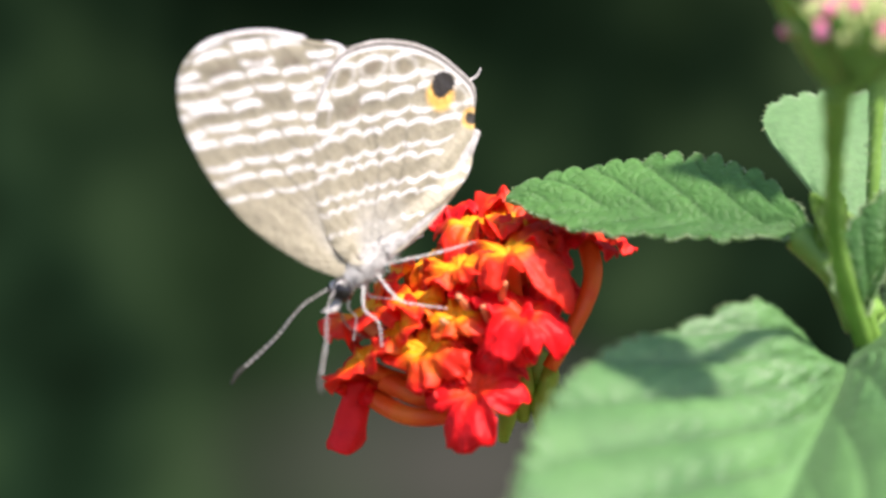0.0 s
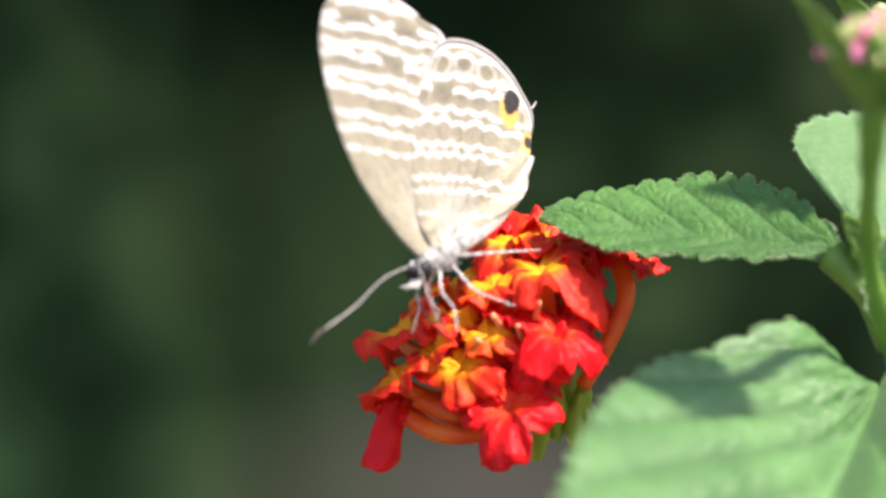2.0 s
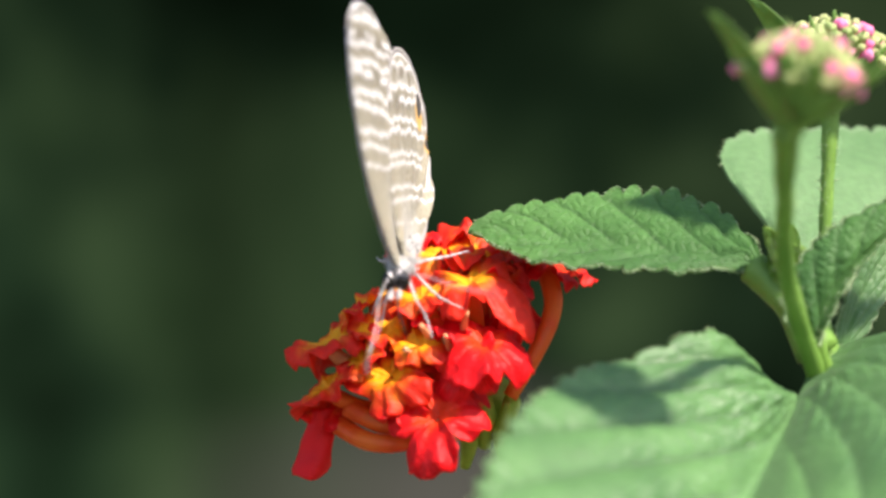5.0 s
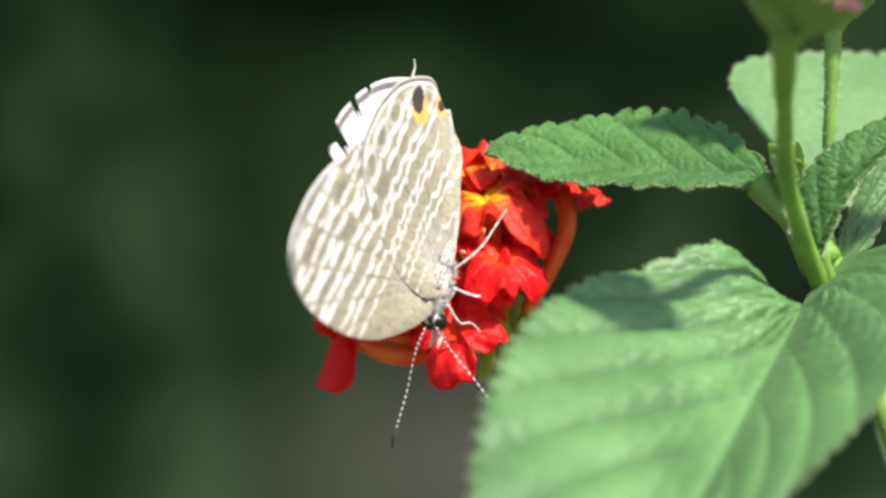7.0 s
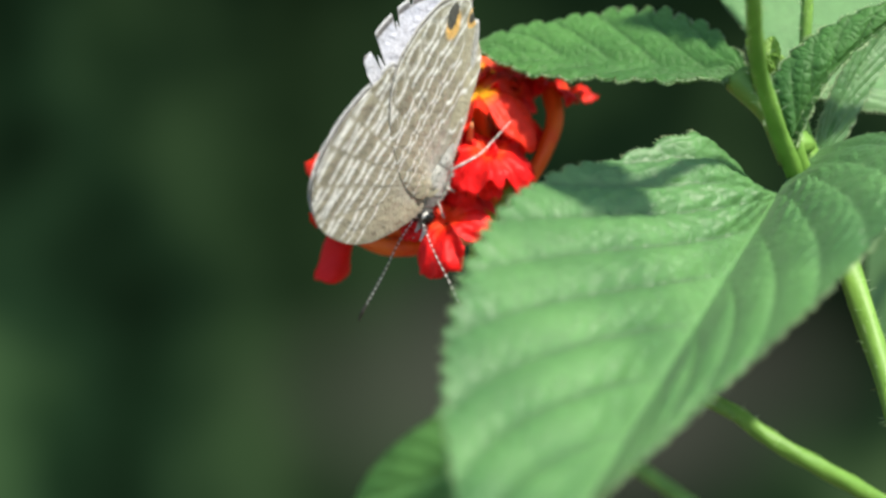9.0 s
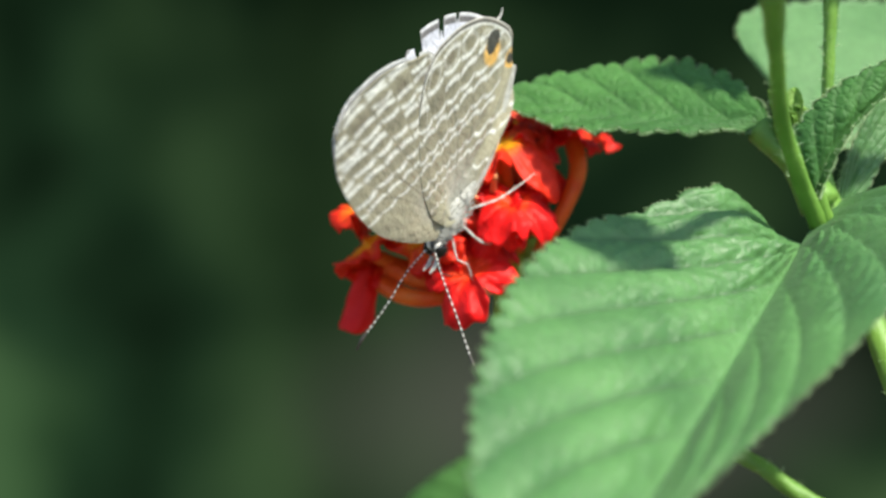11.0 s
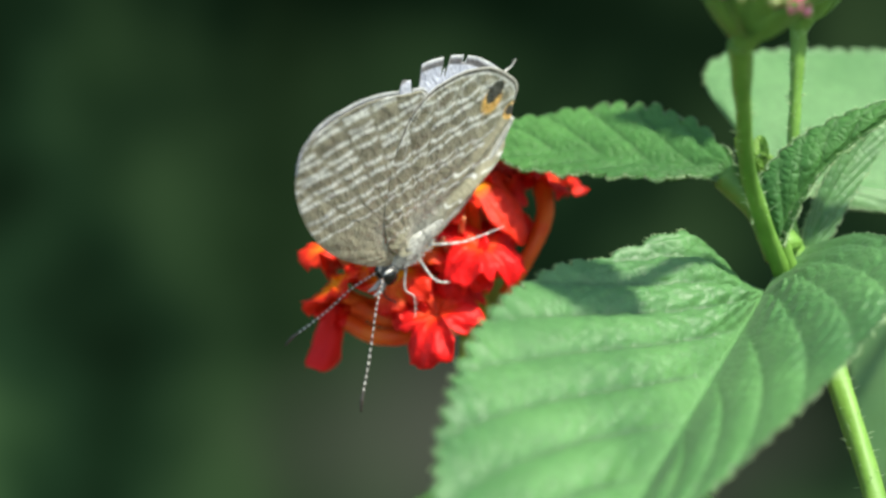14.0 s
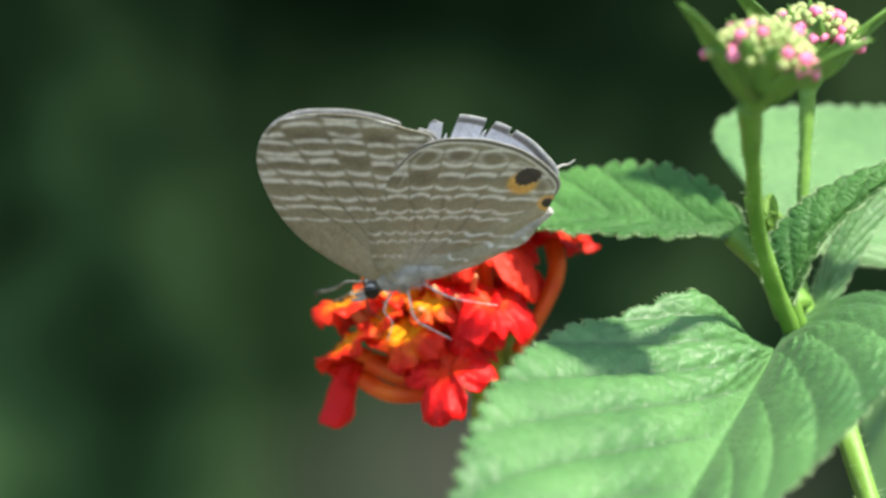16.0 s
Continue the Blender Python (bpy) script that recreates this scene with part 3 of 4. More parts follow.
def flower_head():
    root = new("lantana_flower")
    root.matrix_world = Matrix.Translation(HEAD * MM)
    tagged(root, "red and orange lantana flower head with yellow throats", "flower")
    rnd = random.Random(17)
    core = HEAD + Vector((0.3, 0.5, 0.5))
    # a floret whose folded lobe hangs straight down, square at its end
    n, m = 22, 14
    verts = []
    for side in (0, 1):
        for i in range(n):
            s = i / (n - 1)
            for j in range(m):
                v = 2 * j / (m - 1) - 1
                w = (1.05 + 0.55 * s - 0.10 * abs(math.sin(7 * s))) * (1 - 0.12 * max(0, s - 0.9) * 10 * v * v)
                x = -4.2 - 1.1 * s + v * w
                y = 172.9 + 0.7 * v * v + 0.35 * math.sin(5 * s + 2 * v) * s + side * (0.35 + 0.2 * s)
                z = -9.2 - 5.3 * s - 0.25 * math.sin(3 * v + 1) * s + 0.15 * v
                verts.append((Vector((x, y, z)) - HEAD) * MM)
    faces = []
    for i in range(n - 1):
        for j in range(m - 1):
            q = (i * m + j, (i + 1) * m + j, (i + 1) * m + j + 1, i * m + j + 1)
            faces += [q, tuple(t + n * m for t in q)[::-1]]
    rim = [i * m for i in range(n)] + [(n - 1) * m + j for j in range(1, m)] + [i * m + m - 1 for i in range(n - 2, -1, -1)] + [j for j in range(m - 2, 0, -1)]
    for p, q in zip(rim, rim[1:] + rim[:1]):
        faces.append((p, p + n * m, q + n * m, q))
    part("floret", mesh_from("floret", verts, faces, M_LOBE), root, "deep red folded floret that hangs down")
    for k, (x, y, z, size, orange) in enumerate(FLORETS):
        p = Vector((x, y, z))
        out = (p - HEAD).normalized()
        face = (out * 0.75 + Vector((-0.1, -0.22, 0.62)) + Vector((rnd.uniform(-0.3, 0.3), rnd.uniform(-0.2, 0.2), rnd.uniform(-0.3, 0.3)))).normalized()
        if k in (9, 15):
            face = Vector((0.25, -0.12, 0.95)).normalized()
        if k == 2:
            face = Vector((-0.35, -0.9, 0.2)).normalized()
        m = face.to_track_quat("Z", "Y").to_matrix().to_4x4()
        m.translation = (p - HEAD) * MM
        ob = part("floret", floret_limb("floret", size * 1.30, M_PETAL_ORANGE if orange else M_PETAL_RED, 31 + k, *LOBES.get(k, (4 if k % 3 else 5,))), root,
                  "orange floret with a yellow throat" if orange else "deep red floret", m)
        if k in (9, 15):
            continue
        inv = m.inverted()
        a = Vector((0, 0, -0.55 * MM))
        foot = inv @ ((core - HEAD + (p - core).normalized() * 2.6) * MM)
        mid = (a + foot) / 2 + inv.to_3x3() @ Vector((0.4, 0.2, -1.4)) * MM
        part("tube", tube("tube", [a, a + Vector((0, 0, -1.2 * MM)), mid, foot], [0.34 * MM, 0.6 * MM, 0.62 * MM, 0.5 * MM], M_TUBE if k % 4 else M_TUBE_PINK, n=20), ob, "orange flower tube")
    # two long bare tubes that curve out of the head, and unopened florets
    for pts in ([(13.3, 175.0, 1.3), (13.6, 173.6, -1.2), (12.5, 172.6, -4.2), (10.2, 172.6, -8.2)], [(-3.6, 174, -10.2), (-0.5, 170.5, -11.6), (3.0, 170.5, -11.4), (6.0, 173, -9.6)], [(-2.4, 172, -9.0), (1.0, 171.0, -10.4), (5.0, 172.5, -9.4)]):
        part("tube", tube("tube", [(Vector(p) - HEAD) * MM for p in pts], [0.8 * MM, 0.75 * MM, 0.65 * MM, 0.6 * MM], M_TUBE, n=26, sides=12), root, "bare orange flower tube")
    for pts in ([(3.2, 166.6, -2.6), (4.2, 169.5, -4.0), (5.5, 174, -6)], [(5.0, 166.4, -3.4), (5.5, 169, -4.6), (6, 174, -6)], [(2.0, 167.2, -4.4), (3.6, 170, -5.4), (5.5, 175, -6.6)], [(6.6, 166.8, -1.6), (6.4, 170, -3.4), (6.2, 175, -5)]):
        part("tube", tube("tube", [(Vector(p) - HEAD) * MM for p in pts], [0.22 * MM, 0.3 * MM, 0.3 * MM], M_TUBE_PINK, n=14), root, "pale unopened floret")
    for dx, dz, s in ((0, 0, 1.0), (1.6, -1.2, 0.8), (-1.5, -1.6, 0.8), (2.4, 0.8, 0.7)):
        c = [(core + Vector((dx, -2.5, dz - 3.2)) - HEAD) * MM, (core + Vector((dx * 0.8, -3.6, dz - 0.8)) - HEAD) * MM, (core + Vector((dx * 1.1, -4.2, dz + 1.6)) - HEAD) * MM]
        part("calyx", tube("calyx", c, [0.5 * MM * s, 1.0 * MM * s, 0.35 * MM * s], M_CALYX, n=14, sides=10), root, "yellow-green bract")
    part("receptacle", joined("receptacle", [blob_data((core - HEAD) * MM, (3.0 * MM, 2.8 * MM, 2.6 * MM))], M_CALYX), root, "green core of the flower head")
    return root


flower_head()


# ---- bud heads ----
def bud_head(neck, size, lean, seed, label):
    """A closed flower head: a green cup, pointed bracts round it and a dome of small buds."""
    rnd = random.Random(seed)
    root = new("bud_head")
    up = Vector(lean).normalized()
    ahead = up.cross(Vector((1, 0, 0))).normalized()
    m = Matrix((ahead.cross(up), ahead, up)).transposed().to_4x4()
    m.translation = Vector(neck) * MM
    root.matrix_world = m
    tagged(root, label, "flower bud", group="bud heads")
    R = size
    prof = [(0.17, -0.06), (0.20, 0.0), (0.27, 0.11), (0.38, 0.27), (0.48, 0.44), (0.50, 0.56), (0.3, 0.62)]
    n = 28
    verts, faces = [], []
    pr = spline([(a, b, 0) for a, b in prof], 18)
    for r, h, _ in pr:
        for i in range(n):
            th = 2 * math.pi * i / n
            w = 1 + 0.05 * math.sin(7 * th) * (h > 0.15)
            verts.append((r * R * w * math.cos(th) * MM, r * R * w * math.sin(th) * MM, h * R * MM))
    for k in range(17):
        for i in range(n):
            i2 = (i + 1) % n
            faces.append((k * n + i, k * n + i2, (k + 1) * n + i2, (k + 1) * n + i))
    faces.append(tuple(17 * n + i for i in range(n)))
    part("cup", mesh_from("cup", verts, faces, M_BRACT), root, "green ribbed cup")
    # bracts
    for i in range(12):
        th = {0: -0.3, 6: math.pi + 0.3}.get(i, 2 * math.pi * i / 12 + rnd.uniform(-0.2, 0.2))
        ln = R * rnd.uniform(0.7, 1.0) * (1.55 if i in (0, 6) else 1)
        wid = R * (0.50 if i in (0, 6) else 0.27)
        v, f = [], []
        for a in range(13):
            s = a / 12
            w = wid * (math.sin(math.pi * min(1, 0.25 + 0.75 * s)) ** 0.7 + 0.02)
            rad, h = R * (0.23 + 0.83 * s**0.75 + (0.55 * s * s if ln > 1.05 * R else 0)), R * 0.08 + ln * s * 0.95
            for b in range(-3, 4):
                t = b / 3
                y = w * t
                z = 0.12 * R * t * t
                for side in (0, 1):
                    q = Vector((rad - z - side * 0.14, y, h))
                    v.append(Matrix.Rotation(th, 3, "Z") @ q * MM)
        for a in range(12):
            for b in range(6):
                k0, k1 = (a * 7 + b) * 2, ((a + 1) * 7 + b) * 2
                f.append((k0, k1, k1 + 2, k0 + 2))
                f.append((k0 + 1, k0 + 3, k1 + 3, k1 + 1))
            for b in (0, 6):
                k0, k1 = (a * 7 + b) * 2, ((a + 1) * 7 + b) * 2
                f.append((k0, k0 + 1, k1 + 1, k1))
        part("bract", mesh_from("bract", v, f, M_BRACT), root, "pointed green bract")
    # buds over the dome
    count = 125
    for i in range(count):
        t = (i + 0.5) / count
        ph = math.acos(1 - t * 0.74)
        th = i * 2.39996 + seed
        d = Vector((math.sin(ph) * math.cos(th), math.sin(ph) * math.sin(th), math.cos(ph)))
        base = Vector((0, 0, 0.42 * R))
        q = base + Vector((d.x * 0.90, d.y * 0.90, d.z * 0.88)) * R * rnd.uniform(0.94, 1.04)
        pink = ph > 0.95 and rnd.random() < 0.40 or ph > 0.3 and rnd.random() < 0.24
        r = R * (0.094 if pink else 0.078) * rnd.uniform(0.8, 1.15)
        turn = (d + Vector((0, 0, 0.5))).to_track_quat("Z", "Y").to_matrix()
        v, f = blob_data((0, 0, 0), (r * MM, r * MM, r * 0.95 * MM), None, rings=8, sides=16)
        v = [x * (1 + 0.16 * math.cos(4 * math.atan2(x.y, x.x)) * min(1, math.hypot(x.x, x.y) / (0.5 * r * MM))) for x in v]
        pieces = [([q * MM + turn @ x for x in v], f)]
        st = tube_data([(q - d * 0.38 * R) * MM, q * MM], [0.05 * R * MM, 0.06 * R * MM], n=3, sides=6)
        me = joined("bud", pieces + [st], M_BUD_PINK if pink else M_BUD_PALE)
        part("bud", me, root, "pink bud" if pink else "")
    # green bract tips that stand between the buds
    for i in range(16):
        th, ph = rnd.uniform(0, 6.28), rnd.uniform(0.3, 1.3)
        d = Vector((math.sin(ph) * math.cos(th), math.sin(ph) * math.sin(th), math.cos(ph)))
        base = Vector((0, 0, 0.42 * R))
        a, b = base + d * 0.6 * R, base + (d + Vector((0, 0, 0.12))) * 0.98 * R
        part("bract", tube("bract", [a * MM, (a + b) / 2 * MM, b * MM], [0.07 * R * MM, 0.05 * R * MM, 0.01 * R * MM], M_BRACT, n=8, sides=6), root, "small green bract tip")
    return root


bud_head((25.9, 138.0, 10.2), 4.6, (0.20, -0.10, 1), 3, "round head of closed pink and cream buds on a green cup")
bud_head((33.9, 166.0, 14.1), 4.9, (0.08, 0.0, 1), 8, "second head of closed pink and cream buds, farther back")


# ---- young shoots in the leaf axil ----
def shoot(origin, size, label, seed):
    rnd = random.Random(seed)
    root = new("shoot")
    root.matrix_world = Matrix.Translation(Vector(origin) * MM)
    tagged(root, label, "shoot", group="axil shoots")
    for i in range(4):
        a = rnd.uniform(0, 6.28)
        d = Vector((math.cos(a) * 0.6, math.sin(a) * 0.6, 1)).normalized()
        me = leaf_mesh("leaflet", size * rnd.uniform(0.8, 1.1), size * 0.34, M_SHOOT, teeth=8, tooth=0.1, veins=4, quilt=0.12, fold=(0.7, 0.7), droop=-0.15, ns=30, nv=6, seed=seed + i, thick=0.15)
        part("leaflet", me, root, "", basis((0, 0, 0), d, Vector((-d.y, d.x, 0.1))))
    return root


shoot((29.9, 164.0, 0.9), 4.2, "pale green young leaflets in the leaf axil", 41)
shoot((31.9, 164.5, 0.6), 3.6, "tuft of yellow-green young leaflets on the stem", 47)


# ---- butterfly ----
UNIT = 0.83 * MM
FORE = [(3.2, 0.8), (5.2, 4.2), (7.2, 9.5), (7.8, 14.5), (7.3, 19.5), (6.1, 22.4), (4.4, 24.1), (2.0, 24.5), (-0.8, 23.6), (-3.8, 21.8), (-6.7, 18.9), (-8.8, 16.2), (-7.0, 12.0), (-3.4, 5.4), (-0.6, 1.0)]
HIND = [(1.6, 0.8), (2.0, 3.5), (0.9, 7.4), (-1.2, 10.6), (-3.9, 13.9), (-6.9, 15.9), (-9.3, 16.1), (-12.2, 14.9), (-14.5, 13.1), (-16.2, 11.0), (-17.3, 8.6), (-17.9, 5.8), (-16.7, 4.0), (-15.1, 2.4), (-12.9, 0.4), (-8.0, -0.9), (-2.5, -0.9)]


def wing_mesh(name, outline, base, span, stripes, seed, offset, sign, hind, torn=()):
    """A wing in the plane y = 0, two leaves of scales thick: banded outside (towards sign), pale blue inside.
    span: the stretch of the outline that is outer margin, as fractions; torn: stretches (from, to, depth) bitten out."""
    rnd = random.Random(seed)
    n, m = 300, 110
    lie, reach = ((-0.435, 0.90), 17.2) if hind else ((-0.53, 0.848), 18.5)
    edge = spline(outline, n)
    b = np.array(base)
    jit = [[rnd.uniform(-0.008, 0.008) for _ in range(40)] for _ in range(40)]
    keep = [[rnd.random() < 0.96 for _ in range(40)] for _ in range(40)]
    verts, cols, inner = [], [], []
    for i in range(n):
        u = i / (n - 1)
        cut = 1.0
        for t0, t1, d in torn:
            if t0 < u < t1:
                w = (u - t0) / (t1 - t0)
                cut = min(cut, 1 - d * (1 if 0.08 < w < 0.92 else 0.6) * (0.8 + 0.25 * math.sin(9 * w + seed)))
        for k in range(m):
            r0 = (k / (m - 1)) ** 0.8
            r = r0 * cut
            p = b + (edge[i] - b) * r
            fan = (math.degrees(math.atan2(edge[i][1] - b[1], edge[i][0] - b[0])) - (78 if hind else 48)) / (11.0 if hind else 8.8)
            cell, v = int(fan // 1), fan % 1
            wave = 0.10 * math.sin(2.2 * r + 3 * u) * r + 0.05 * (math.sin(math.pi * v) - 0.6) * r
            if hind:
                wave += 0.16 * math.sin(3.0 * p[1] + 0.8 * math.sin(0.5 * p[0])) * math.exp(-((p[1] / 3.6) ** 2)) * min(1, 2 * r)
            verts.append((p[0] * UNIT, (offset + sign * (0.35 * r * (1 - r) + wave + (0.85 * math.exp(-max(0.0, p[1]) / 1.6) * min(1, 3 * r) if hind else 0.0))) * UNIT, p[1] * UNIT))
            c = np.array((0.365, 0.336, 0.242)) * (0.93 + 0.14 * math.sin(5 * u + 4 * r))
            c = c + (np.array((0.50, 0.50, 0.48)) - c) * max(0, 1 - r / 0.38) * 0.75
            white = 0.0
            level = (p[0] * lie[0] + p[1] * lie[1]) / reach
            across = p[0] * lie[1] - p[1] * lie[0] + (3.0 if hind else 0.0)
            level += (0.00035 if hind else 0.0002) * across * across + 0.004 * math.sin(31 * u)
            for q, (rc, wd) in enumerate(stripes):
                if not keep[cell % 40][q]:
                    continue
                rr = rc + jit[cell % 40][q] + (0.022 if hind else 0.013) * math.sin(math.pi * v) * (1 if q % 2 else -1)
                d = abs(level - rr) / (0.88 * wd)
                gap = min(1, v / (0.08 if hind else 0.13), (1 - v) / (0.08 if hind else 0.13))
                white = max(white, max(0, min(1, 1.5 - d)) * (0.2 + 0.8 * max(0, gap)))
            if not hind:
                c = c * (1 - 0.22 * max(0, min(1, (level - 0.75) * 6)))
            brown = max(0, min(1, (level - 0.55) * 4)) * (0.5 + 0.5 * math.cos(2 * math.pi * (level * 6.1 + 0.1)))
            c = c + (c * 0.62 - c) * brown * (0.4 + 0.6 * math.sin(math.pi * v))
            c = c + (np.array((0.74, 0.74, 0.725)) - c) * white * (0.95 if r > 0.25 else 0.4)
            veinline = max(0, 1 - min(v, 1 - v) / 0.05) 
            c = c * (1 - 0.10 * veinline * (r > 0.2))
            for cu in (0.30, 0.42, 0.55):
                crease = max(0, 1 - abs(u - cu - 0.05 * math.sin(5 * r)) / 0.012) * (0.08 < r < 0.62)
                c = c * (1 - 0.38 * crease)
            outer = span[0] - 0.03 < u < span[1] + 0.03
            if outer:
                spot = 0.0 if hind else math.exp(-(((r - 0.885) / 0.022) ** 2) - ((v - 0.5) / 0.26) ** 2)
                c = c + (np.array((0.17, 0.14, 0.10)) - c) * spot * 0.65
                if hind and 0.78 < r < 0.955:
                    e = math.hypot((v - 0.5) / 0.46, (r - 0.885) / 0.062)
                    ring = max(0, 1 - abs(e - 0.85) / 0.28)
                    c = c + (np.array((0.76, 0.75, 0.72)) - c) * ring * 0.4
                    c = c + (np.array((0.20, 0.17, 0.11)) - c) * max(0, min(1, (0.55 - e) * 4)) * 0.5
                if r > 0.955 and not hind:
                    c = c * (0.55 if 0.976 < r < 0.988 else 1.1)
                elif r > 0.962:
                    c = np.array((0.72, 0.71, 0.69)) if r < 0.975 else np.array((0.10, 0.09, 0.08)) if r < 0.986 else np.array((0.42, 0.40, 0.37))
            if hind:
                ds = math.hypot((p[0] + 15.3) / 1.32, (p[1] - 7.9) / 1.08)
                ds *= 1 + 0.06 * math.sin(3 * math.atan2(p[1] - 7.9, p[0] + 15.3)) + 0.05 * math.sin(13 * math.atan2(p[1] - 7.9, p[0] + 15.3))
                dc = math.hypot(p[0] + 14.55, p[1] - 7.3)
                if dc < 1.7 and r < 0.95:
                    c = c + (np.array((0.72, 0.41, 0.09)) - c) * min(1, (1.7 - dc) / 0.5)
                if ds < 0.98:
                    c = np.array((0.02, 0.017, 0.015))
                d2 = math.hypot(p[0] + 15.9, p[1] - 3.7)
                if d2 < 1.0:
                    c = c + (np.array((0.75, 0.42, 0.08)) - c) * 0.8
                if d2 < 0.55:
                    c = np.array((0.03, 0.025, 0.02))
                for sx, sz in ((-10.2, 13.4), (-6.6, 11.6)):
                    d3 = math.hypot((p[0] - sx) / 1.5, (p[1] - sz) / 0.55)
                    c = c + (np.array((0.17, 0.14, 0.10)) - c) * max(0, 1 - d3) * 0.9
            cols.append(np.clip(c, 0.01, 0.9))
            ic = np.array((0.78, 0.79, 0.88)) * (0.98 + 0.02 * math.cos(6 * math.pi * v))
            if outer and r > 0.955:
                ic = np.array((0.16, 0.15, 0.15)) if r < 0.98 else np.array((0.6, 0.6, 0.62))
            elif outer and hind and r > 0.9:
                ic = ic * (1 - 0.15 * math.exp(-(((v - 0.5) / 0.25) ** 2)))
            inner.append(ic)
    total = len(verts)
    back = [(x, y - sign * 0.035 * UNIT, z) for x, y, z in verts]
    faces = []
    for i in range(n - 1):
        for k in range(m - 1):
            a = i * m + k
            q = (a, a + 1, a + m + 1, a + m)
            faces.append(q if sign > 0 else q[::-1])
            q = tuple(t + total for t in q)
            faces.append(q[::-1] if sign > 0 else q)
        a = i * m + m - 1
        q = (a, a + m, a + m + total, a + total)
        faces.append(q if sign < 0 else q[::-1])
    me = mesh_from(name, verts + back, faces, M_WING)
    paint(me, "pattern", cols + inner)
    return me


FORE_STRIPES = [(0.40, 0.009), (0.475, 0.013), (0.56, 0.015), (0.655, 0.018), (0.735, 0.017), (0.81, 0.019), (0.875, 0.016), (0.935, 0.016), (0.995, 0.016), (1.055, 0.016), (1.11, 0.013)]
HIND_STRIPES = [(0.20, 0.006), (0.29, 0.009), (0.38, 0.010), (0.47, 0.012), (0.555, 0.012), (0.64, 0.015), (0.725, 0.014), (0.81, 0.018), (0.90, 0.016), (0.985, 0.013)]
TORN_HIND = [(0.27, 0.358, 0.20), (0.35, 0.40, 0.05), (0.394, 0.418, 0.21), (0.473, 0.491, 0.11), (0.53, 0.54, 0.05)]
TORN_FORE = [(0.70, 0.735, 0.10)]


def limb(name, pts, radii, mat_a, mat_b, bands, parent, label=""):
    """A jointed leg or a feeler of alternating pale and dark rings."""
    verts, faces = tube_data([Vector(p) * UNIT for p in pts], [r * UNIT for r in radii], n=bands * 3 + 1, sides=8)
    me = mesh_from(name, verts, faces, mat_a)
    me.materials.append(mat_b)
    for f in me.polygons:
        ring = f.vertices[0] // 8
        f.material_index = 1 if (ring // 3) % 2 else 0
    return part(name, me, parent, label)


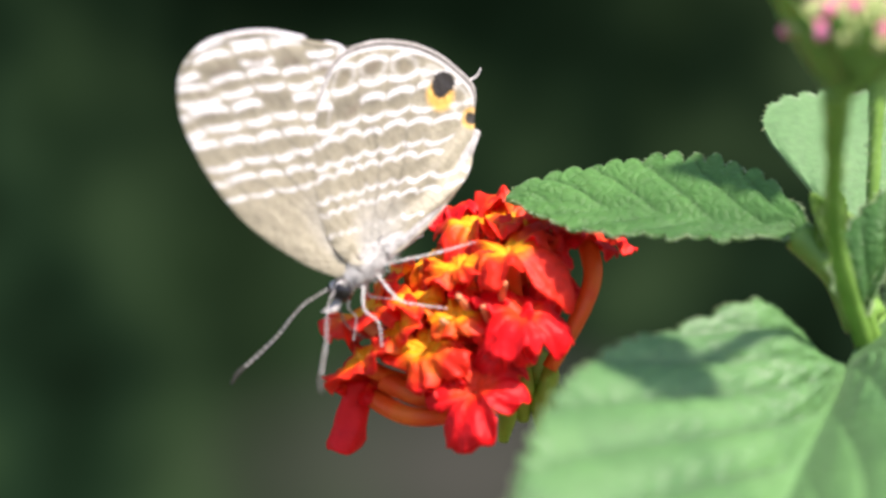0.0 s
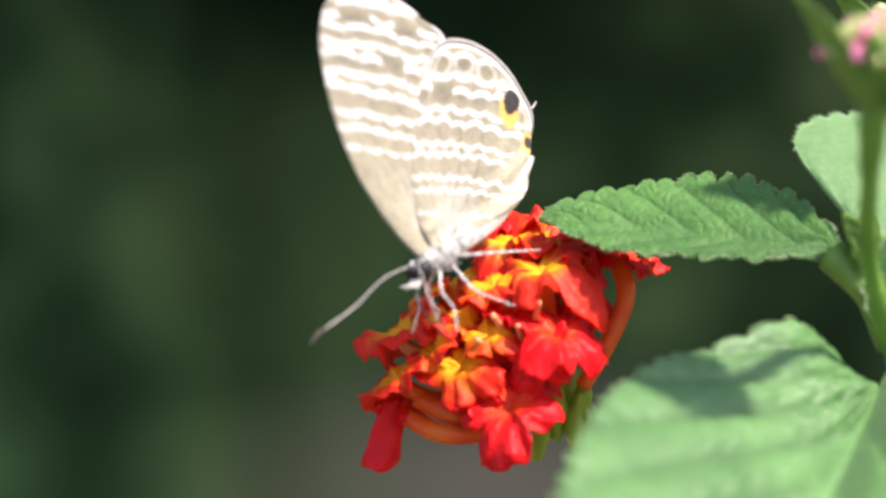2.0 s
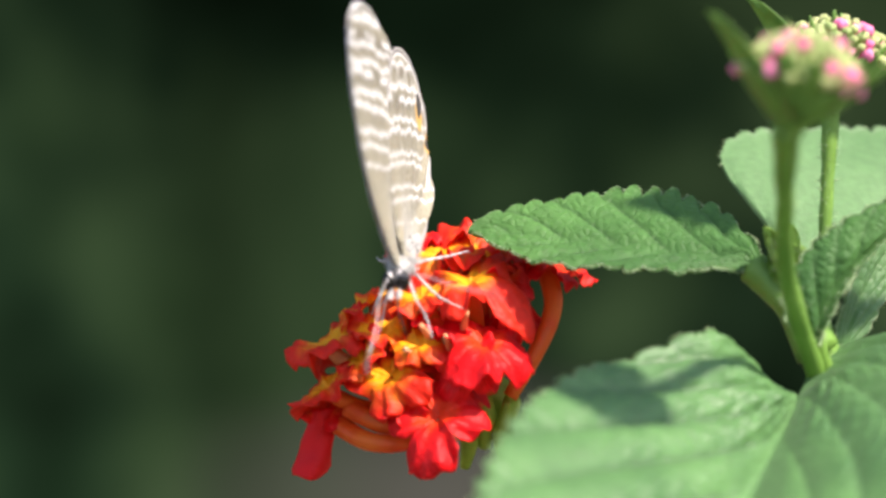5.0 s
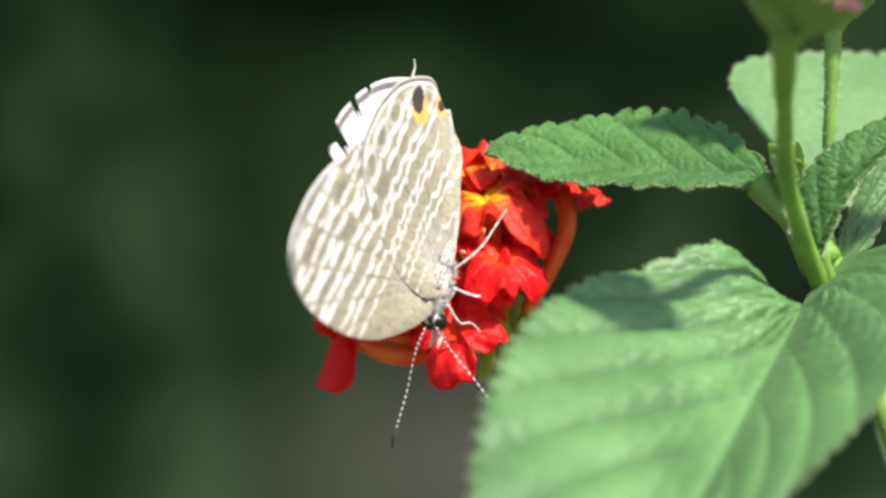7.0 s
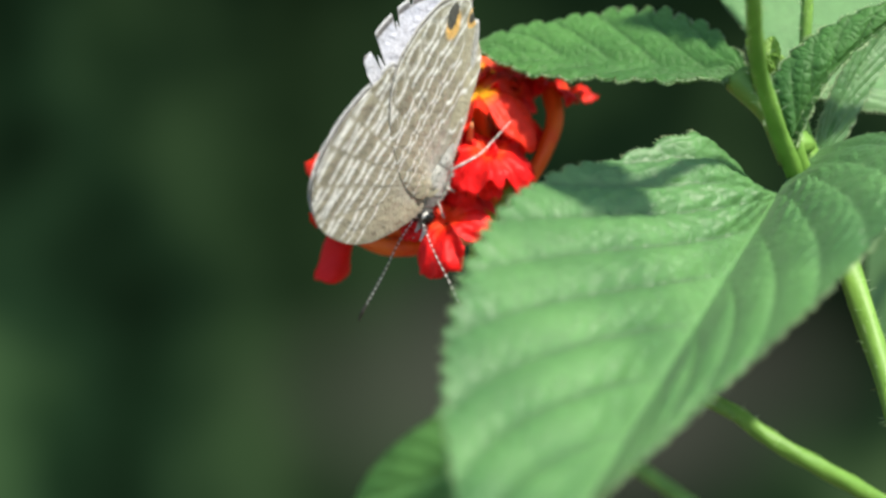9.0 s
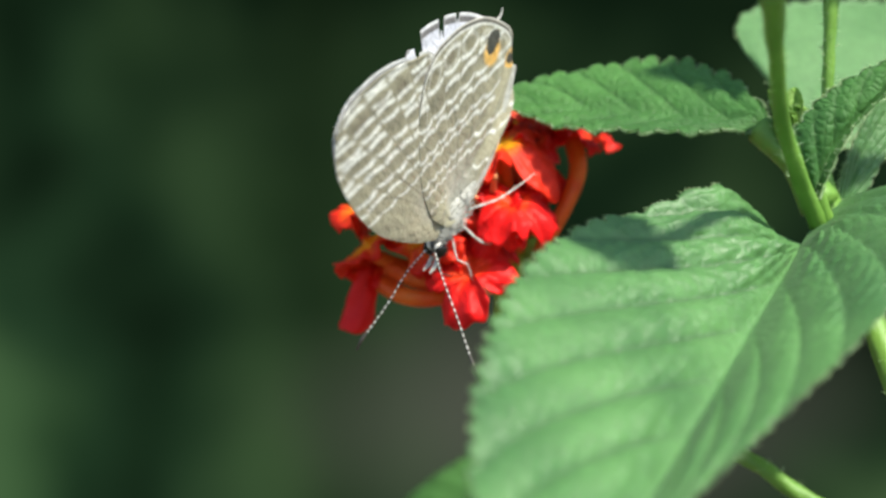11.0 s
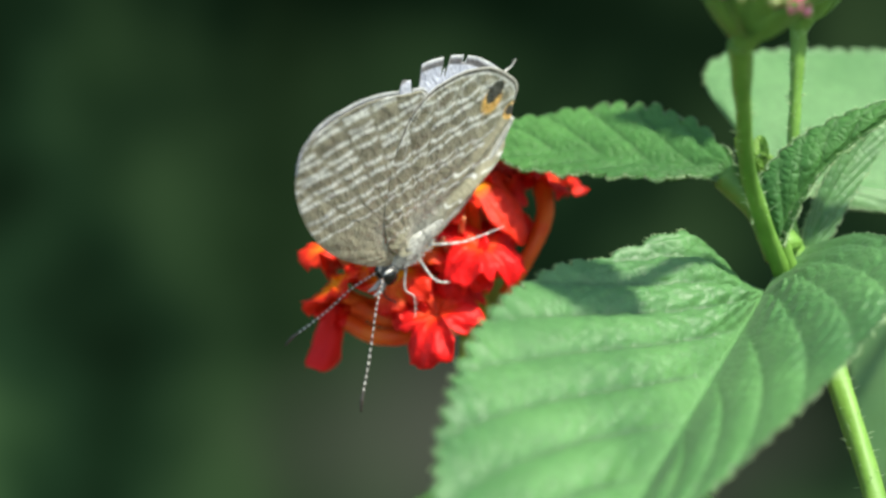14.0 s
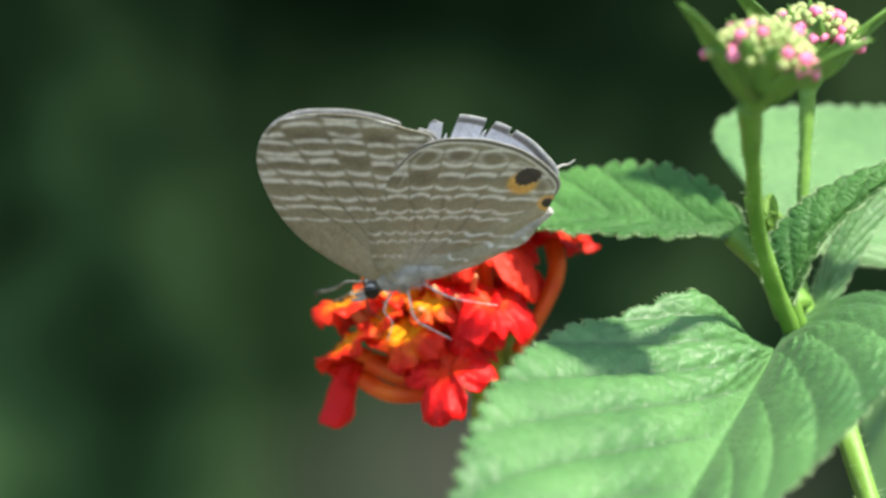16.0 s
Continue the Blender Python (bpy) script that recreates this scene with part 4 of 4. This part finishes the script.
def butterfly():
    root = new("butterfly")
    tagged(root, "grey-brown, white-banded butterfly with an orange eyespot, on the flower", "butterfly")
    fur = [blob_data((0.2 * UNIT, 0, -0.1 * UNIT), (2.9 * UNIT, 1.25 * UNIT, 1.5 * UNIT), rings=14, sides=20)]
    rnd = random.Random(5)
    for _ in range(420):
        th, x = rnd.uniform(0, 6.28), rnd.uniform(-2.6, 3.0)
        w = math.sqrt(max(0, 1 - (x / 3.0) ** 2))
        p = Vector((x, 1.25 * w * math.cos(th), -0.1 + 1.5 * w * math.sin(th))) * UNIT
        d = Vector((-0.8, math.cos(th) * 0.8, math.sin(th) * 0.8)).normalized() * UNIT * rnd.uniform(0.4, 0.9)
        fur.append(tube_data([p, p + d * 0.5, p + d + Vector((-0.1 * UNIT, 0, 0))], [0.05 * UNIT, 0.03 * UNIT, 0.008 * UNIT], n=3, sides=3))
    part("thorax", joined("thorax", fur, M_FUR), root, "thorax with long white fur")
    ab = tube_data([Vector(p) * UNIT for p in ((-1.5, 0, -0.1), (-4.5, 0, -0.35), (-8, 0, -0.15), (-11, 0, 0.35), (-13.6, 0, 1.3), (-15.9, 0, 2.3))], [x * UNIT for x in (1.1, 1.15, 1.05, 0.85, 0.65, 0.38)], n=60, sides=16)
    v = [Vector(p) for p in ab[0]]
    part("abdomen", mesh_from("abdomen", v, ab[1], M_FUR), root, "slender white-scaled abdomen")
    part("head", joined("head", [blob_data((3.1 * UNIT, 0, -0.3 * UNIT), (1.0 * UNIT, 0.9 * UNIT, 0.95 * UNIT))], M_HEAD), root)
    feelers = []
    for s in (1, -1):
        part("eye", joined("eye", [blob_data((3.6 * UNIT, s * 0.62 * UNIT, -0.4 * UNIT), (0.8 * UNIT, 0.62 * UNIT, 0.92 * UNIT))], M_EYE), root, "glossy black eye")
        part("eye_rim", joined("eye_rim", [blob_data((3.5 * UNIT, s * 0.50 * UNIT, -0.4 * UNIT), (0.8 * UNIT, 0.50 * UNIT, 0.95 * UNIT))], M_PALE), root, "white ring of scales")
        part("palp", tube("palp", [Vector(p) * UNIT for p in ((4.2, s * 0.3, -1.0), (5.1, s * 0.35, -1.2), (6.0, s * 0.4, -0.8))], [0.22 * UNIT, 0.26 * UNIT, 0.05 * UNIT], M_BACK, n=10, sides=8), root)
        tip = (12.2, 7.9, -1.4) if s > 0 else (13.6, -3.0, -1.0)
        root_at = (4.1, s * 0.45, 0.3)
        way = [tuple(a + (b - a) * k for a, b in zip(root_at, tip)) for k in (0, 0.3, 0.65, 1)]
        way[1] = (way[1][0], way[1][1], way[1][2] + 0.5)
        feeler = limb("antenna", way, [0.07, 0.07, 0.075, 0.09], M_DARK, M_PALE, 36, root, "thin antenna ringed black and white")
        end = Vector(tip)
        run = (end - Vector(way[2])).normalized()
        part("antenna_club", tube("antenna_club", [(end - run * 0.1) * UNIT, (end + run * 0.9) * UNIT, (end + run * 1.9 + Vector((0, 0, -0.35))) * UNIT], [0.09 * UNIT, 0.19 * UNIT, 0.09 * UNIT], M_DARK, n=12, sides=8), feeler, "dark antenna tip")
        feelers.append((feeler, Vector(root_at) * UNIT, (end - Vector(root_at)).normalized()))
        limb("leg", [(1.8, s * 0.7, -1.2), (3.2, s * 1.4, -2.6), (3.0, s * 1.9, -4.2), (4.2, s * 2.5, -5.9)], [0.13, 0.095, 0.07, 0.05], M_PALE, M_PALE, 14, root, "white foreleg")
        limb("leg", [(0.2, s * 0.8, -1.3), (0.5, s * 2.6, -3.6), (-0.6, s * 3.4, -5.0), (-2.2, s * 4.2, -6.6)], [0.14, 0.11, 0.08, 0.05], M_PALE, M_BACK, 16, root, "white middle leg with grey rings")
        limb("leg", [(-1.4, s * 0.8, -1.2), (-3.6, s * 2.8, -2.0), (-5.6, s * 3.6, -2.8), (-7.9, s * 4.3, -3.7)], [0.14, 0.11, 0.08, 0.05], M_PALE, M_BACK, 16, root, "white hind leg with grey rings")
    part("proboscis", tube("proboscis", [Vector(p) * UNIT for p in ((4.4, 0, -1.2), (4.9, 0.1, -3.0), (4.3, 0.2, -5.2))], [0.12 * UNIT, 0.09 * UNIT, 0.06 * UNIT], M_DARK, n=14, sides=6), root, "thin dark feeding tube")
    part("forewing", wing_mesh("forewing", FORE, (0.6, 0.3), (0.44, 0.80), FORE_STRIPES, 3, 0.16, 1, False), root, "banded grey-brown forewing")
    part("hindwing", wing_mesh("hindwing", HIND, (-0.3, 0.2), (0.29, 0.71), HIND_STRIPES, 4, 0.24, 1, True), root, "banded hindwing with an orange and black eyespot")
    tail = [Vector(p) * UNIT for p in ((-17.6, 0.5, 6.0), (-18.3, 0.5, 6.2), (-19.0, 0.45, 6.1), (-19.7, 0.4, 6.4))]
    far_fore = part("forewing", wing_mesh("forewing", FORE, (0.6, 0.3), (0.44, 0.80), FORE_STRIPES, 6, -0.16, -1, False, TORN_FORE), root, "forewing with a pale blue inner side")
    far_hind = part("hindwing", wing_mesh("hindwing", HIND, (-0.3, 0.2), (0.29, 0.71), HIND_STRIPES, 7, -0.36, -1, True, TORN_HIND), root, "torn hindwing with a pale blue inner side")
    part("tail", tube("tail", [Vector((p.x, -p.y, p.z)) for p in tail], [0.14 * UNIT, 0.1 * UNIT, 0.08 * UNIT, 0.05 * UNIT], M_PALE, n=12, sides=6), far_hind, "thread-like tail")
    return root, far_fore, far_hind, feelers


BUTTERFLY, FAR_FORE, FAR_HIND, FEELERS = butterfly()


def perch(x, y, z, tilt, turn, lean):
    """The butterfly's pose: at first its head is to -x and its left side to -y; lean is about its body, turn about its back, tilt in the picture's plane."""
    m = pose(0, 0, 0, 0, tilt, 0) @ pose(0, 0, 0, 0, 0, 180) @ pose(0, 0, 0, 0, 0, turn) @ pose(0, 0, 0, lean, 0, 0)
    m.translation = (x, y, z)
    return m


def motions():
    flight = [
        (0, perch(-0.00347, 0.16519, -0.00009, -42.3, 21.7, -24.3)),
        (0.5, perch(-0.00186, 0.16261, 0.00183, -38.2, 46.0, -18.4)),
        (1, perch(-0.00143, 0.16164, 0.00259, -45.1, 50.2, -27.7)),
        (1.5, perch(-0.00085, 0.16094, 0.00255, -35.7, 47.4, -22.1)),
        (2, perch(-0.00065, 0.16230, 0.00214, -36.1, 46.2, -24.3)),
        (2.5, perch(0.00005, 0.16224, 0.00226, -47.0, 48.7, -40.1)),
        (3, perch(0.00028, 0.16225, 0.00241, -43.5, 51.4, -38.0)),
        (3.5, perch(0.00050, 0.16254, 0.00229, -48.2, 55.6, -43.3)),
        (4, perch(0.00092, 0.16150, 0.00275, -56.6, 57.2, -52.0)),
        (4.2, perch(0.00130, 0.16188, 0.00274, -67.4, 64.4, -59.1)),
        (6.3, perch(0.00219, 0.16277, -0.00265, -74.0, 28.2, -62.6)),
        (6.5, perch(0.00264, 0.16286, -0.00415, -76.2, 20.7, -61.1)),
        (7, perch(0.00302, 0.16412, -0.00572, -82.7, 10.5, -59.7)),
        (7.5, perch(0.00374, 0.16358, -0.00428, -72.7, 6.3, -61.7)),
        (8, perch(0.00372, 0.16610, -0.00591, -73.0, -1.2, -64.6)),
        (8.2, perch(0.00350, 0.16590, -0.00620, -72.9, -2.5, -66.5)),
        (10.3, perch(0.00345, 0.16609, -0.00544, -60.8, 9.7, -64.0)),
        (10.5, perch(0.00309, 0.16498, -0.00457, -57.8, 10.4, -60.3)),
        (11, perch(0.00299, 0.16435, -0.00477, -63.0, 16.6, -61.1)),
        (11.5, perch(0.00318, 0.16392, -0.00480, -60.4, 16.5, -62.5)),
        (12, perch(0.00297, 0.16463, -0.00499, -61.5, 13.9, -61.9)),
        (12.5, perch(0.00299, 0.16482, -0.00502, -60.5, 12.0, -63.0)),
        (13, perch(0.00280, 0.16572, -0.00513, -61.3, 15.1, -60.7)),
        (13.5, perch(0.00280, 0.16419, -0.00473, -57.1, 13.8, -59.6)),
        (14, perch(0.00231, 0.16363, -0.00396, -48.1, 11.8, -59.9)),
        (14.5, perch(0.00166, 0.16198, -0.00199, -28.5, 3.8, -48.0)),
        (15, perch(0.00120, 0.16172, -0.00195, -19.8, -3.0, -49.5)),
        (15.5, perch(0.00099, 0.16483, -0.00168, -17.9, -7.9, -44.7)),
        (16, perch(0.00084, 0.16352, -0.00154, -17.8, -9.5, -47.6)),
    ]
    walk(BUTTERFLY, flight)
    opening = [(0, 0), (4.2, 0), (6.3, 10), (7.0, 13), (8.2, 13), (10.3, 10), (12.5, 11), (14.0, 11), (15.0, 13), (16.0, 11)]
    for wing, share, back in ((FAR_FORE, 0.05, -1.5), (FAR_HIND, 1.0, 0.0)):
        walk(wing, [(t, pose(0, 0, 0, a * share, back, 0)) for t, a in opening])
    # the feelers dip while it turns, and swing back behind the head as it comes up
    body = flight[-1][1].to_3x3().inverted()
    dips = {0.5: 35, 1: 45, 1.5: 15, 2.5: 32, 3.0: 26, 3.5: 24, 4.0: 34, 4.2: 38}
    for k, (feeler, joint, ahead) in enumerate(FEELERS):
        swing = ahead.rotation_difference(body @ Vector((-0.30 - 0.2 * k, 0.9, -0.12)))
        turns = [(0, Matrix.Identity(4))]
        for t, m in flight:
            if t in (2, 6.3):
                turns.append((t, Matrix.Identity(4)))
            if t in dips:
                back = m.to_3x3().to_4x4()
                turns.append((t, back.inverted() @ Matrix.Rotation(radians(-dips[t]), 4, "Y") @ back))
        for t, share in ((13.6, 0), (14.2, 0.45), (14.7, 0.85), (15.2, 1), (16.0, 1)):
            turns.append((t, Matrix.Rotation(swing.angle * share, 4, swing.axis)))
        walk(feeler, [(t, Matrix.Translation(joint) @ turn @ Matrix.Translation(-joint)) for t, turn in turns])


motions()
